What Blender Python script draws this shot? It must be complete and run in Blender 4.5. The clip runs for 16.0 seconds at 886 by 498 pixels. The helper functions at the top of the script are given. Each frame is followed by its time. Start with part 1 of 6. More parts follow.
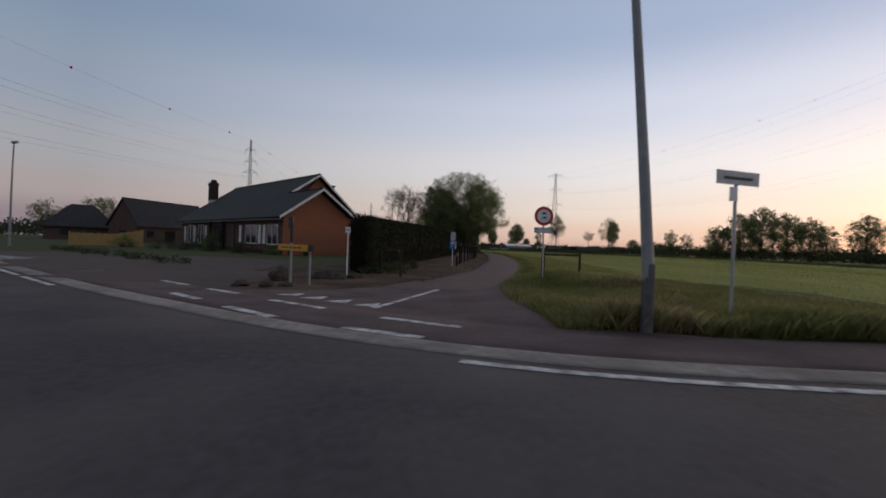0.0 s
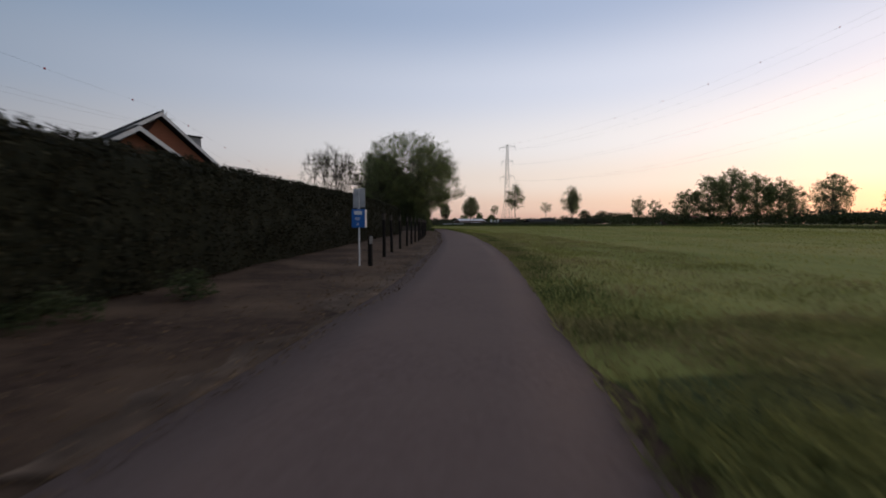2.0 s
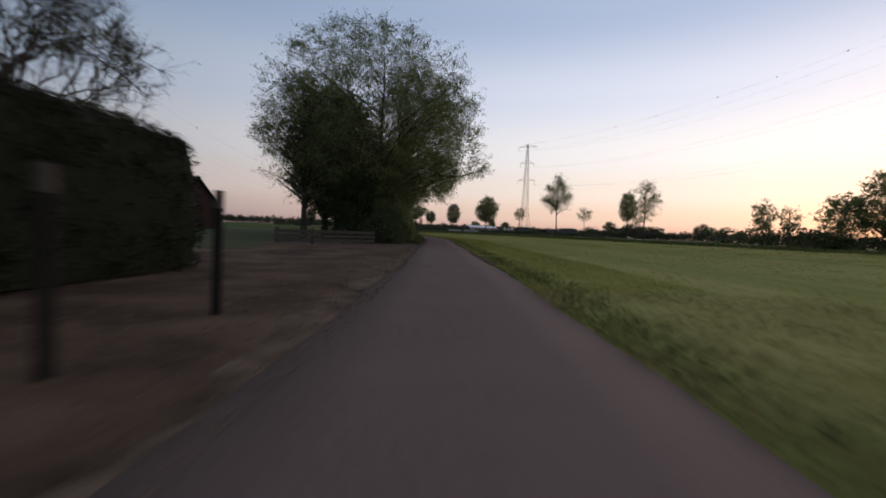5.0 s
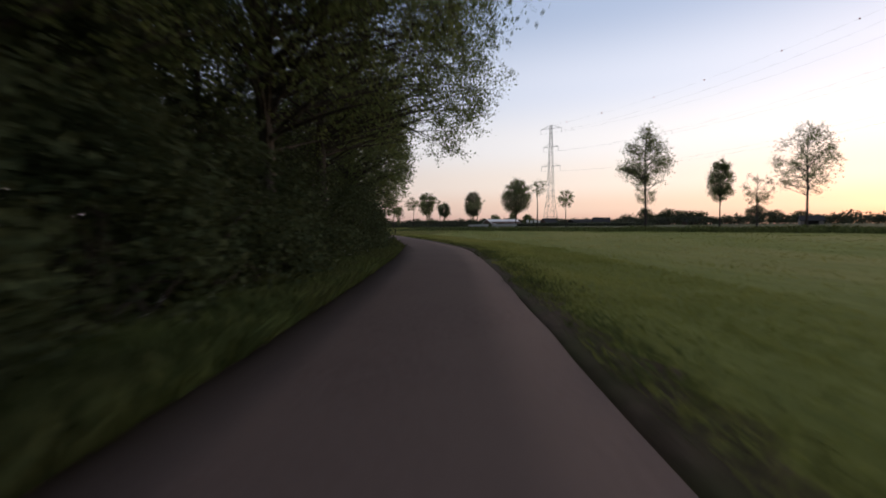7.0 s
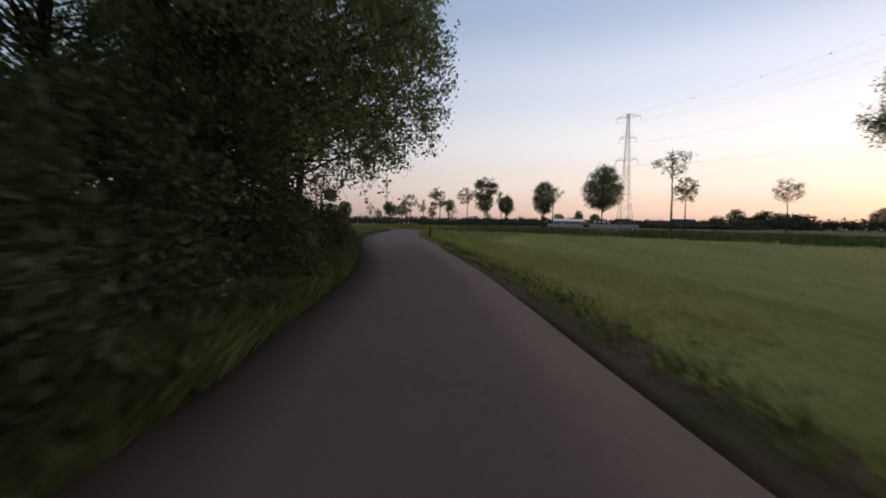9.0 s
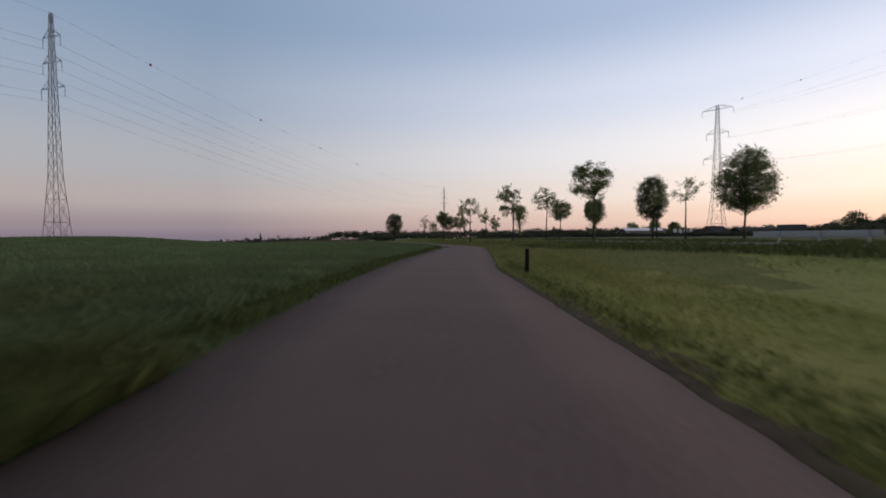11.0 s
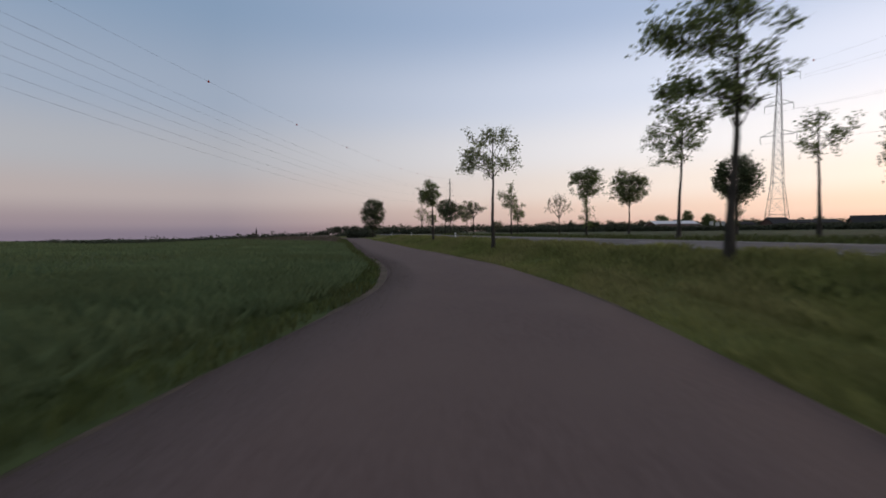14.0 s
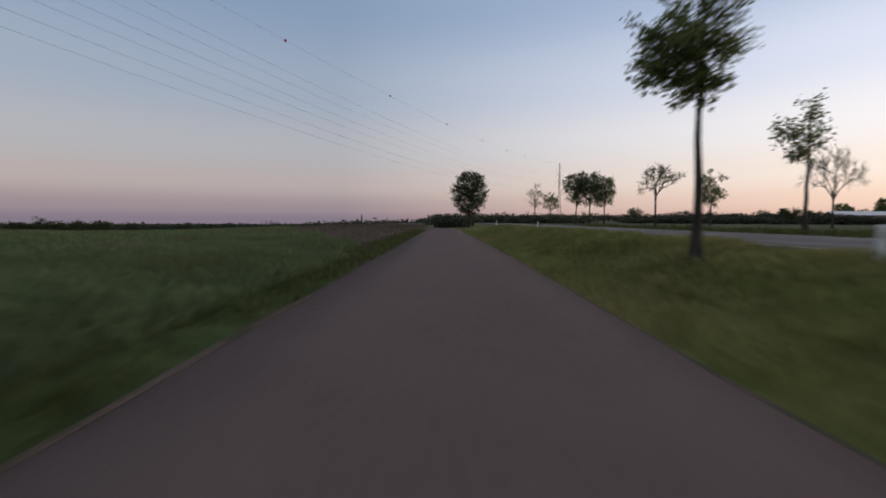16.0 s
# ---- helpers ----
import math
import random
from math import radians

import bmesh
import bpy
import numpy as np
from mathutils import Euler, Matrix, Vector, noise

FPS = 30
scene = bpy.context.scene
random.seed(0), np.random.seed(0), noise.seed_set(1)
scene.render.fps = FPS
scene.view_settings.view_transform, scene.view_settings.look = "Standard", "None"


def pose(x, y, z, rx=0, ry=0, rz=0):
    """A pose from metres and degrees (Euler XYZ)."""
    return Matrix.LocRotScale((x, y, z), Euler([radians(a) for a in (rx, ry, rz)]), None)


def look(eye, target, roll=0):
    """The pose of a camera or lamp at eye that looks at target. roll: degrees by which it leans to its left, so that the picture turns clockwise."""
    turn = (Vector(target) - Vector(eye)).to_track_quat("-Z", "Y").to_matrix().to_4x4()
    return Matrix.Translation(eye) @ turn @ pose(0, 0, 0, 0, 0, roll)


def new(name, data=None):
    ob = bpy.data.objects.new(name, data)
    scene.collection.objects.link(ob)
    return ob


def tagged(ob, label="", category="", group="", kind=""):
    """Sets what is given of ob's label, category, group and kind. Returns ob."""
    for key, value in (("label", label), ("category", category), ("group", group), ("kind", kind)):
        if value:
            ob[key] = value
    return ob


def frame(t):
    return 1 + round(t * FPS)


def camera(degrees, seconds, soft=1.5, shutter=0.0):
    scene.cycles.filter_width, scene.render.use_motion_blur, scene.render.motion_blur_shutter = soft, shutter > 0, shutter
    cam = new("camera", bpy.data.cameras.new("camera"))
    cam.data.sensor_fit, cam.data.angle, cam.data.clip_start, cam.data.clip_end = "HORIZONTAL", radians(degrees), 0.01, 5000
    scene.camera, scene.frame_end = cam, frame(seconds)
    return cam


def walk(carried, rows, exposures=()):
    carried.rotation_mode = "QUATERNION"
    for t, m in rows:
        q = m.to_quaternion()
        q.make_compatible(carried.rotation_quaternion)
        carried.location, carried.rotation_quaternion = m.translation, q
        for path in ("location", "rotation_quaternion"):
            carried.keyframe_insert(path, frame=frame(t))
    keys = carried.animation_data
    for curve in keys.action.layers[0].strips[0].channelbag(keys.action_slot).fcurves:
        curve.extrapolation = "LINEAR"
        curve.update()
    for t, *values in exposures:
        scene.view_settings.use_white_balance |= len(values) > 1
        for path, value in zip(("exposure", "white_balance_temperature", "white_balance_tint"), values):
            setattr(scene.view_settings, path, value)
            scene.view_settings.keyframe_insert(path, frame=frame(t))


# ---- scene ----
# ---------------------------------------------------------------- camera
cam = camera(88.8, 16.0, soft=1.7, shutter=0.32)
PATH = [
    (0, (0.000, 0.000, 1.306), (0.000, 10.000, 1.248), 2.10),
    (0.5, (0.175, 3.536, 1.278), (0.385, 13.524, 0.827), 1.68),
    (1, (0.574, 7.969, 1.253), (1.103, 17.938, 0.668), 0.39),
    (1.5, (1.057, 12.037, 1.175), (1.956, 21.974, 0.498), -2.37),
    (2, (1.745, 17.620, 1.236), (2.778, 27.551, 0.684), -0.20),
    (2.5, (2.533, 23.323, 1.198), (3.710, 33.235, 0.584), 2.00),
    (3, (3.614, 31.401, 1.251), (4.773, 41.321, 0.761), 2.91),
    (3.5, (4.741, 39.839, 1.250), (5.916, 49.758, 0.773), 3.42),
    (4, (5.804, 48.128, 1.251), (6.869, 58.060, 0.796), 3.68),
    (4.2, (6.175, 51.199, 1.251), (7.169, 61.143, 0.885), 3.68),
    (6.3, (10.092, 90.305, 1.247), (10.684, 100.272, 0.700), 0.33),
    (6.5, (10.337, 93.756, 1.243), (10.849, 103.729, 0.699), 0.38),
    (7, (10.882, 102.492, 1.244), (11.315, 112.469, 0.730), -0.41),
    (7.5, (11.297, 110.007, 1.249), (11.696, 119.987, 0.761), 0.14),
    (8, (11.567, 116.845, 1.257), (11.770, 126.830, 0.751), 0.33),
    (8.5, (11.566, 122.327, 1.256), (11.354, 132.310, 0.716), -0.34),
    (9, (11.234, 128.842, 1.252), (10.413, 138.792, 0.683), 0.98),
    (9.5, (10.597, 134.145, 1.242), (9.161, 144.029, 0.746), 0.00),
    (9.7, (10.233, 136.233, 1.258), (8.501, 146.072, 0.814), -0.73),
    (11.8, (5.113, 164.040, 1.242), (2.985, 173.808, 0.997), -0.42),
    (12, (4.538, 167.067, 1.221), (2.561, 176.861, 0.824), 0.01),
    (12.5, (3.393, 174.097, 1.256), (1.658, 183.939, 0.878), 0.31),
    (13, (2.337, 181.375, 1.257), (0.681, 191.227, 0.817), 0.08),
    (13.5, (1.310, 187.775, 1.254), (-0.545, 197.592, 0.808), -0.29),
    (14, (-0.104, 194.916, 1.284), (-2.368, 204.649, 0.899), -0.67),
    (14.5, (-1.826, 201.720, 1.265), (-4.659, 211.300, 0.818), -0.73),
    (15, (-4.337, 209.387, 1.259), (-7.866, 218.732, 0.806), -0.82),
    (15.5, (-7.496, 217.287, 1.237), (-11.575, 226.405, 0.763), -0.56),
    (16, (-11.430, 225.992, 1.223), (-15.803, 234.964, 0.594), 0.21),
]
walk(cam, [(t, look(eye, target, roll)) for t, eye, target, roll in PATH],
     exposures=[(0.0, -0.18), (2.0, -0.12), (4.2, -0.06), (6.5, 0.06), (9.7, 0.08), (12.0, 0.05), (16.0, 0.08)])

# ---------------------------------------------------------------- sky, sun
SUN_AZ = 57.0   # degrees from +y towards +x
world = bpy.data.worlds.new("world")
scene.world = world
world.use_nodes = True
wn = world.node_tree
wn.nodes.clear()


def wnode(kind, **values):
    n = wn.nodes.new(kind)
    for k, v in values.items():
        if k == "op":
            n.operation = v
        else:
            n.inputs[int(k[1:])].default_value = v
    return n


def sky_ramp(stops):
    r = wn.nodes.new("ShaderNodeValToRGB")
    r.color_ramp.interpolation = "EASE"
    while len(r.color_ramp.elements) < len(stops):
        r.color_ramp.elements.new(0.5)
    for e, (at, c) in zip(r.color_ramp.elements, stops):
        e.position, e.color = at, (c[0] * 0.99, c[1], c[2] * 1.03, 1)
    return r


# clear dusk sky: a cool dome, and a warm one round the place where the sun went down
SKY_COOL = [(0.0, (0.225, 0.185, 0.23)), (0.025, (0.305, 0.25, 0.28)), (0.075, (0.425, 0.365, 0.37)), (0.15, (0.395, 0.395, 0.43)), (0.26, (0.31, 0.362, 0.455)), (0.42, (0.215, 0.30, 0.425)), (0.60, (0.29, 0.33, 0.41)), (1.0, (0.38, 0.38, 0.42))]
SKY_WARM = [(0.0, (0.80, 0.48, 0.36)), (0.035, (0.96, 0.70, 0.56)), (0.09, (0.99, 0.85, 0.76)), (0.17, (0.98, 0.93, 0.93)), (0.28, (0.77, 0.80, 0.92)), (0.42, (0.45, 0.53, 0.71)), (0.60, (0.40, 0.43, 0.52)), (1.0, (0.38, 0.38, 0.42))]
tcw = wnode("ShaderNodeTexCoord")
sep = wnode("ShaderNodeSeparateXYZ")
wn.links.new(tcw.outputs["Generated"], sep.inputs[0])
up = wnode("ShaderNodeMath", op="MAXIMUM", i1=0.0)
wn.links.new(sep.outputs["Z"], up.inputs[0])
cool, warm = sky_ramp(SKY_COOL), sky_ramp(SKY_WARM)
wn.links.new(up.outputs[0], cool.inputs[0])
wn.links.new(up.outputs[0], warm.inputs[0])
flat = wnode("ShaderNodeVectorMath", op="MULTIPLY", i1=(1, 1, 0))
wn.links.new(tcw.outputs["Generated"], flat.inputs[0])
unit = wnode("ShaderNodeVectorMath", op="NORMALIZE")
wn.links.new(flat.outputs[0], unit.inputs[0])
dot = wnode("ShaderNodeVectorMath", op="DOT_PRODUCT", i1=(math.sin(radians(SUN_AZ)), math.cos(radians(SUN_AZ)), 0))
wn.links.new(unit.outputs[0], dot.inputs[0])
near = wnode("ShaderNodeMapRange")
near.interpolation_type = "LINEAR"
near.inputs["From Min"].default_value = -0.10
near.inputs["From Max"].default_value = 1.0
wn.links.new(dot.outputs["Value"], near.inputs["Value"])
domes = wnode("ShaderNodeMixRGB")
wn.links.new(near.outputs[0], domes.inputs[0])
wn.links.new(cool.outputs[0], domes.inputs[1])
wn.links.new(warm.outputs[0], domes.inputs[2])
sky = wn.nodes.new("ShaderNodeTexSky")
sky.sky_type = "NISHITA"
sky.sun_disc = False
sky.sun_elevation = radians(2.0)
sky.sun_rotation = radians(SUN_AZ)
sky.dust_density = 2.0
some = wnode("ShaderNodeMixRGB")
some.inputs[0].default_value = 0.04
wn.links.new(domes.outputs[0], some.inputs[1])
wn.links.new(sky.outputs[0], some.inputs[2])
bg = wn.nodes.new("ShaderNodeBackground")
bg.inputs["Strength"].default_value = 1.0
wo = wn.nodes.new("ShaderNodeOutputWorld")
wn.links.new(some.outputs[0], bg.inputs["Color"])
wn.links.new(bg.outputs[0], wo.inputs["Surface"])

sun = new("sun", bpy.data.lights.new("sun", "SUN"))
sun.data.energy = 0.6
sun.data.angle = radians(20)
sun.data.color = (1.0, 0.72, 0.48)
_a = radians(SUN_AZ)
sun.matrix_world = look((0, 0, 60), (-math.sin(_a) * 40, -math.cos(_a) * 40, 56.2))

# ---------------------------------------------------------------- materials


def material(name, dark, light, scale=4.0, rough=0.9, bump=0.3, bump_scale=40.0, metal=0.0, second=None, second_scale=0.3,
             vary=0.0, coat=0.0, leafy=0.0, stretch=None, spec=None):
    """A surface with two scales of variation: grain between dark and light, broad patches towards second."""
    m = bpy.data.materials.new(name)
    m.use_nodes = True
    nt = m.node_tree
    p = nt.nodes["Principled BSDF"]
    p.inputs["Roughness"].default_value = rough
    p.inputs["Metallic"].default_value = metal
    p.inputs["Specular IOR Level"].default_value = spec if spec is not None else (0.12 if rough > 0.65 else 0.4)
    p.inputs["Coat Weight"].default_value = coat
    tc = nt.nodes.new("ShaderNodeTexCoord")
    src = tc.outputs["Object"]
    if stretch:
        mp = nt.nodes.new("ShaderNodeMapping")
        mp.inputs["Scale"].default_value = stretch
        nt.links.new(src, mp.inputs["Vector"])
        src = mp.outputs[0]
    n1 = nt.nodes.new("ShaderNodeTexNoise")
    n1.inputs["Scale"].default_value = scale
    n1.inputs["Detail"].default_value = 6
    n1.inputs["Roughness"].default_value = 0.65
    nt.links.new(src, n1.inputs["Vector"])
    ramp = nt.nodes.new("ShaderNodeValToRGB")
    ramp.color_ramp.elements[0].position = 0.32
    ramp.color_ramp.elements[1].position = 0.68
    ramp.color_ramp.elements[0].color = (*dark, 1)
    ramp.color_ramp.elements[1].color = (*light, 1)
    nt.links.new(n1.outputs["Fac"], ramp.inputs["Fac"])
    col = ramp.outputs["Color"]
    if second:
        n2 = nt.nodes.new("ShaderNodeTexNoise")
        n2.inputs["Scale"].default_value = second_scale
        n2.inputs["Detail"].default_value = 4
        nt.links.new(src, n2.inputs["Vector"])
        mr = nt.nodes.new("ShaderNodeMapRange")
        mr.inputs["From Min"].default_value = 0.42
        mr.inputs["From Max"].default_value = 0.66
        nt.links.new(n2.outputs["Fac"], mr.inputs["Value"])
        mx = nt.nodes.new("ShaderNodeMixRGB")
        mx.inputs["Color2"].default_value = (*second, 1)
        nt.links.new(mr.outputs[0], mx.inputs["Fac"])
        nt.links.new(col, mx.inputs["Color1"])
        col = mx.outputs[0]
    if vary:
        info = nt.nodes.new("ShaderNodeNewGeometry" if leafy else "ShaderNodeObjectInfo")
        mr2 = nt.nodes.new("ShaderNodeMapRange")
        mr2.inputs["To Min"].default_value = 1 - vary
        mr2.inputs["To Max"].default_value = 1 + vary
        nt.links.new(info.outputs["Random Per Island" if leafy else "Random"], mr2.inputs["Value"])
        hv = nt.nodes.new("ShaderNodeHueSaturation")
        nt.links.new(mr2.outputs[0], hv.inputs["Value"])
        nt.links.new(col, hv.inputs["Color"])
        col = hv.outputs[0]
    nt.links.new(col, p.inputs["Base Color"])
    if bump:
        n3 = nt.nodes.new("ShaderNodeTexNoise")
        n3.inputs["Scale"].default_value = bump_scale
        n3.inputs["Detail"].default_value = 5
        nt.links.new(src, n3.inputs["Vector"])
        b = nt.nodes.new("ShaderNodeBump")
        b.inputs["Strength"].default_value = bump
        b.inputs["Distance"].default_value = 0.02
        nt.links.new(n3.outputs["Fac"], b.inputs["Height"])
        nt.links.new(b.outputs[0], p.inputs["Normal"])
    if leafy:
        tr = nt.nodes.new("ShaderNodeBsdfTranslucent")
        nt.links.new(col, tr.inputs["Color"])
        ms = nt.nodes.new("ShaderNodeMixShader")
        ms.inputs["Fac"].default_value = leafy
        out = nt.nodes["Material Output"]
        nt.links.new(p.outputs[0], ms.inputs[1])
        nt.links.new(tr.outputs[0], ms.inputs[2])
        nt.links.new(ms.outputs[0], out.inputs["Surface"])
    return m


M_ASPHALT = material("asphalt", (0.109, 0.077, 0.070), (0.149, 0.107, 0.097), 14, 0.9, 0.3, 160, second=(0.140, 0.101, 0.090), second_scale=0.5)
M_APRON = material("patched_asphalt", (0.100, 0.073, 0.070), (0.142, 0.106, 0.101), 9, 0.9, 0.35, 160, second=(0.080, 0.059, 0.058), second_scale=0.7)
M_ASPHALT_DARK = material("asphalt_dark", (0.050, 0.045, 0.048), (0.082, 0.074, 0.077), 9, 0.85, 0.5, 160, second=(0.105, 0.096, 0.095), second_scale=0.3)
M_HIGHWAY = material("worn_highway_asphalt", (0.088, 0.080, 0.075), (0.145, 0.132, 0.124), 7, 0.85, 0.4, 160, second=(0.165, 0.150, 0.141), second_scale=0.3)
M_CONCRETE = material("concrete", (0.20, 0.18, 0.165), (0.34, 0.31, 0.28), 6, 0.9, 0.4, 90, second=(0.16, 0.14, 0.125), second_scale=0.8)
M_TAR = material("tar_stain", (0.070, 0.052, 0.051), (0.105, 0.078, 0.075), 6, 0.8, 0.3, 120)
M_PAINT = material("road_paint", (0.42, 0.41, 0.40), (0.72, 0.71, 0.69), 14, 0.7, 0.3, 90, second=(0.17, 0.145, 0.14), second_scale=3.2)
# brown verge earth, its base darkened to include the hedge's shadow
M_SAND = material("verge_earth_with_shade", (0.030, 0.019, 0.014), (0.075, 0.048, 0.033), 5, 0.97, 0.7, 40, second=(0.115, 0.078, 0.052), second_scale=0.5)
M_GRAVEL = material("driveway_gravel", (0.075, 0.056, 0.050), (0.140, 0.109, 0.096), 10, 0.95, 0.6, 60, second=(0.085, 0.07, 0.062), second_scale=0.25)
M_MEADOW = material("meadow", (0.135, 0.155, 0.042), (0.215, 0.230, 0.068), 1.6, 0.97, 0.5, 10, second=(0.26, 0.240, 0.086), second_scale=0.14, stretch=(1, 0.16, 1), spec=0.05)
M_WHEAT = material("wheat_field", (0.050, 0.068, 0.028), (0.096, 0.118, 0.048), 1.4, 0.97, 0.5, 10, second=(0.03, 0.055, 0.018), second_scale=0.12, spec=0.05)
M_LAWN = material("lawn", (0.030, 0.044, 0.016), (0.068, 0.086, 0.030), 3, 0.95, 0.8, 20, second=(0.060, 0.058, 0.028), second_scale=0.5)
M_BANK = material("rough_bank", (0.080, 0.095, 0.028), (0.145, 0.158, 0.050), 2.2, 0.97, 0.6, 14, second=(0.145, 0.130, 0.052), second_scale=0.3, spec=0.05)
M_SOIL = material("ploughed_soil", (0.06, 0.04, 0.03), (0.12, 0.085, 0.065), 3, 0.95, 0.8, 16, second=(0.075, 0.06, 0.03), second_scale=0.2)
M_FAR = material("far_fields", (0.035, 0.06, 0.02), (0.07, 0.09, 0.035), 0.05, 0.95, 0, 1, second=(0.06, 0.06, 0.045), second_scale=0.006)
M_BLADE = material("grass_blades", (0.180, 0.205, 0.056), (0.315, 0.325, 0.098), 0.5, 0.85, 0, 1, second=(0.34, 0.315, 0.115), second_scale=0.16, vary=0.2, leafy=0.5, stretch=(1, 0.2, 1))
M_BLADE_DARK = material("verge_blades", (0.140, 0.150, 0.050), (0.260, 0.258, 0.094), 1.0, 0.85, 0, 1, second=(0.27, 0.225, 0.115), second_scale=0.4, vary=0.25, leafy=0.5)
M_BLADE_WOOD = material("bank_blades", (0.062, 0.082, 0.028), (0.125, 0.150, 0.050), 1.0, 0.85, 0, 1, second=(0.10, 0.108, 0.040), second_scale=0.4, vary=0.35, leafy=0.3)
M_BLADE_DITCH = material("ditch_blades", (0.142, 0.158, 0.052), (0.275, 0.285, 0.094), 1.0, 0.85, 0, 1, second=(0.27, 0.245, 0.10), second_scale=0.35, vary=0.3, leafy=0.45, stretch=(1, 0.3, 1))
M_STUBBLE = material("brown_crop", (0.095, 0.078, 0.056), (0.165, 0.135, 0.100), 1.0, 0.9, 0, 1, vary=0.25, leafy=0.2)
M_WHEATBLADE = material("wheat_blades", (0.104, 0.142, 0.068), (0.186, 0.235, 0.112), 0.5, 0.85, 0, 1, second=(0.125, 0.15, 0.068), second_scale=0.2, vary=0.14, leafy=0.35)
M_BARK = material("bark", (0.034, 0.029, 0.024), (0.085, 0.074, 0.062), 6, 0.95, 0.8, 25, stretch=(1, 1, 0.25))
M_LEAF = material("leaves", (0.105, 0.135, 0.052), (0.185, 0.218, 0.085), 0.6, 0.8, 0, 1, vary=0.35, leafy=0.58)
M_LEAF_FRESH = material("young_leaves", (0.14, 0.165, 0.072), (0.23, 0.255, 0.115), 0.6, 0.7, 0, 1, vary=0.3, leafy=0.6)
M_LEAF_DARK = material("dark_leaves", (0.046, 0.060, 0.029), (0.092, 0.112, 0.052), 0.6, 0.8, 0, 1, vary=0.35, leafy=0.4)
M_LEAF_DEEP = material("deep_green_leaves", (0.060, 0.078, 0.038), (0.115, 0.138, 0.066), 0.6, 0.8, 0, 1, vary=0.35, leafy=0.5)
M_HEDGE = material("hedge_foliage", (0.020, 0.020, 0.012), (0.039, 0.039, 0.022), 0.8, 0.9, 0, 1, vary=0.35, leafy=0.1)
# near-black colour paints the shade deep inside the hedge
M_HEDGESHADE = material("hedge_inner_shade", (0.008, 0.010, 0.006), (0.018, 0.020, 0.011), 6, 0.95, 0.6, 20)
M_WOOD = material("weathered_wood", (0.045, 0.036, 0.030), (0.10, 0.084, 0.072), 5, 0.9, 0.5, 40, stretch=(4, 4, 0.5))
M_WOODDARK = material("tarred_wood", (0.010, 0.009, 0.008), (0.024, 0.020, 0.018), 5, 0.9, 0.5, 40, stretch=(4, 4, 0.5))
M_METAL = material("galvanised_steel", (0.30, 0.31, 0.32), (0.42, 0.43, 0.44), 8, 0.5, 0.1, 60, metal=0.6)
M_LAMP = material("painted_steel_pole", (0.22, 0.22, 0.225), (0.31, 0.31, 0.315), 5, 0.6, 0.1, 40, metal=0.3)
M_POLEBASE = material("bitumen_paint", (0.085, 0.080, 0.080), (0.135, 0.128, 0.126), 5, 0.8, 0.2, 40)
M_BARRIER = material("brown_stained_wood", (0.030, 0.025, 0.021), (0.066, 0.056, 0.048), 5, 0.9, 0.4, 40, stretch=(4, 4, 0.5))
M_PYLON = material("pylon_steel", (0.085, 0.083, 0.085), (0.13, 0.128, 0.13), 1, 0.7, 0, 1, metal=0.2)
M_WHITE = material("white_enamel", (0.60, 0.60, 0.60), (0.75, 0.75, 0.75), 3, 0.45, 0.05, 30)
M_RED = material("red_enamel", (0.38, 0.02, 0.025), (0.50, 0.03, 0.035), 3, 0.45, 0.05, 30)
M_BLUE = material("blue_enamel", (0.012, 0.10, 0.36), (0.02, 0.14, 0.45), 3, 0.45, 0.05, 30)
M_BLACK = material("black_paint", (0.012, 0.012, 0.012), (0.025, 0.025, 0.025), 3, 0.6, 0.05, 30)
M_YELLOW = material("orange_enamel", (0.55, 0.24, 0.015), (0.68, 0.32, 0.02), 3, 0.5, 0.05, 30)
# red brick for the gables, with the low sun's warm glow in its colour
M_BRICKGLOW = material("glow_lit_red_brick", (0.20, 0.075, 0.042), (0.32, 0.125, 0.07), 14, 0.9, 0.4, 50, second=(0.24, 0.10, 0.06), second_scale=0.6)
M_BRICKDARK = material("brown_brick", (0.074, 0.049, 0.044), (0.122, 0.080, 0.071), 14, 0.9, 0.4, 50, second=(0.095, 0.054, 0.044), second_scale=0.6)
M_BRICKBLACK = material("blackish_brick", (0.030, 0.022, 0.021), (0.058, 0.042, 0.039), 14, 0.9, 0.4, 50)
M_ROOF = material("roof_tiles", (0.022, 0.022, 0.026), (0.050, 0.048, 0.052), 4, 0.75, 0.4, 30, second=(0.04, 0.042, 0.035), second_scale=0.4)
M_FASCIA = material("white_fascia", (0.55, 0.54, 0.52), (0.70, 0.69, 0.67), 3, 0.6, 0.1, 30)
M_STONE = material("boulder", (0.030, 0.024, 0.020), (0.080, 0.065, 0.056), 5, 0.9, 0.7, 18)
M_SANDLIGHT = material("pale_sand", (0.060, 0.042, 0.032), (0.165, 0.118, 0.086), 2.4, 0.97, 0.6, 40, second=(0.055, 0.038, 0.028), second_scale=0.9)
M_SOILDARK = material("bare_soil", (0.052, 0.037, 0.025), (0.105, 0.076, 0.053), 4, 0.97, 0.7, 30, second=(0.062, 0.060, 0.026), second_scale=0.8)
M_SHOULDER = material("worn_shoulder", (0.085, 0.064, 0.050), (0.165, 0.126, 0.098), 5.0, 0.97, 0.6, 50, second=(0.07, 0.062, 0.038), second_scale=0.7)
M_TRACK = material("track_earth", (0.060, 0.042, 0.036), (0.105, 0.076, 0.064), 6, 0.97, 0.6, 50, second=(0.085, 0.06, 0.048), second_scale=0.4)
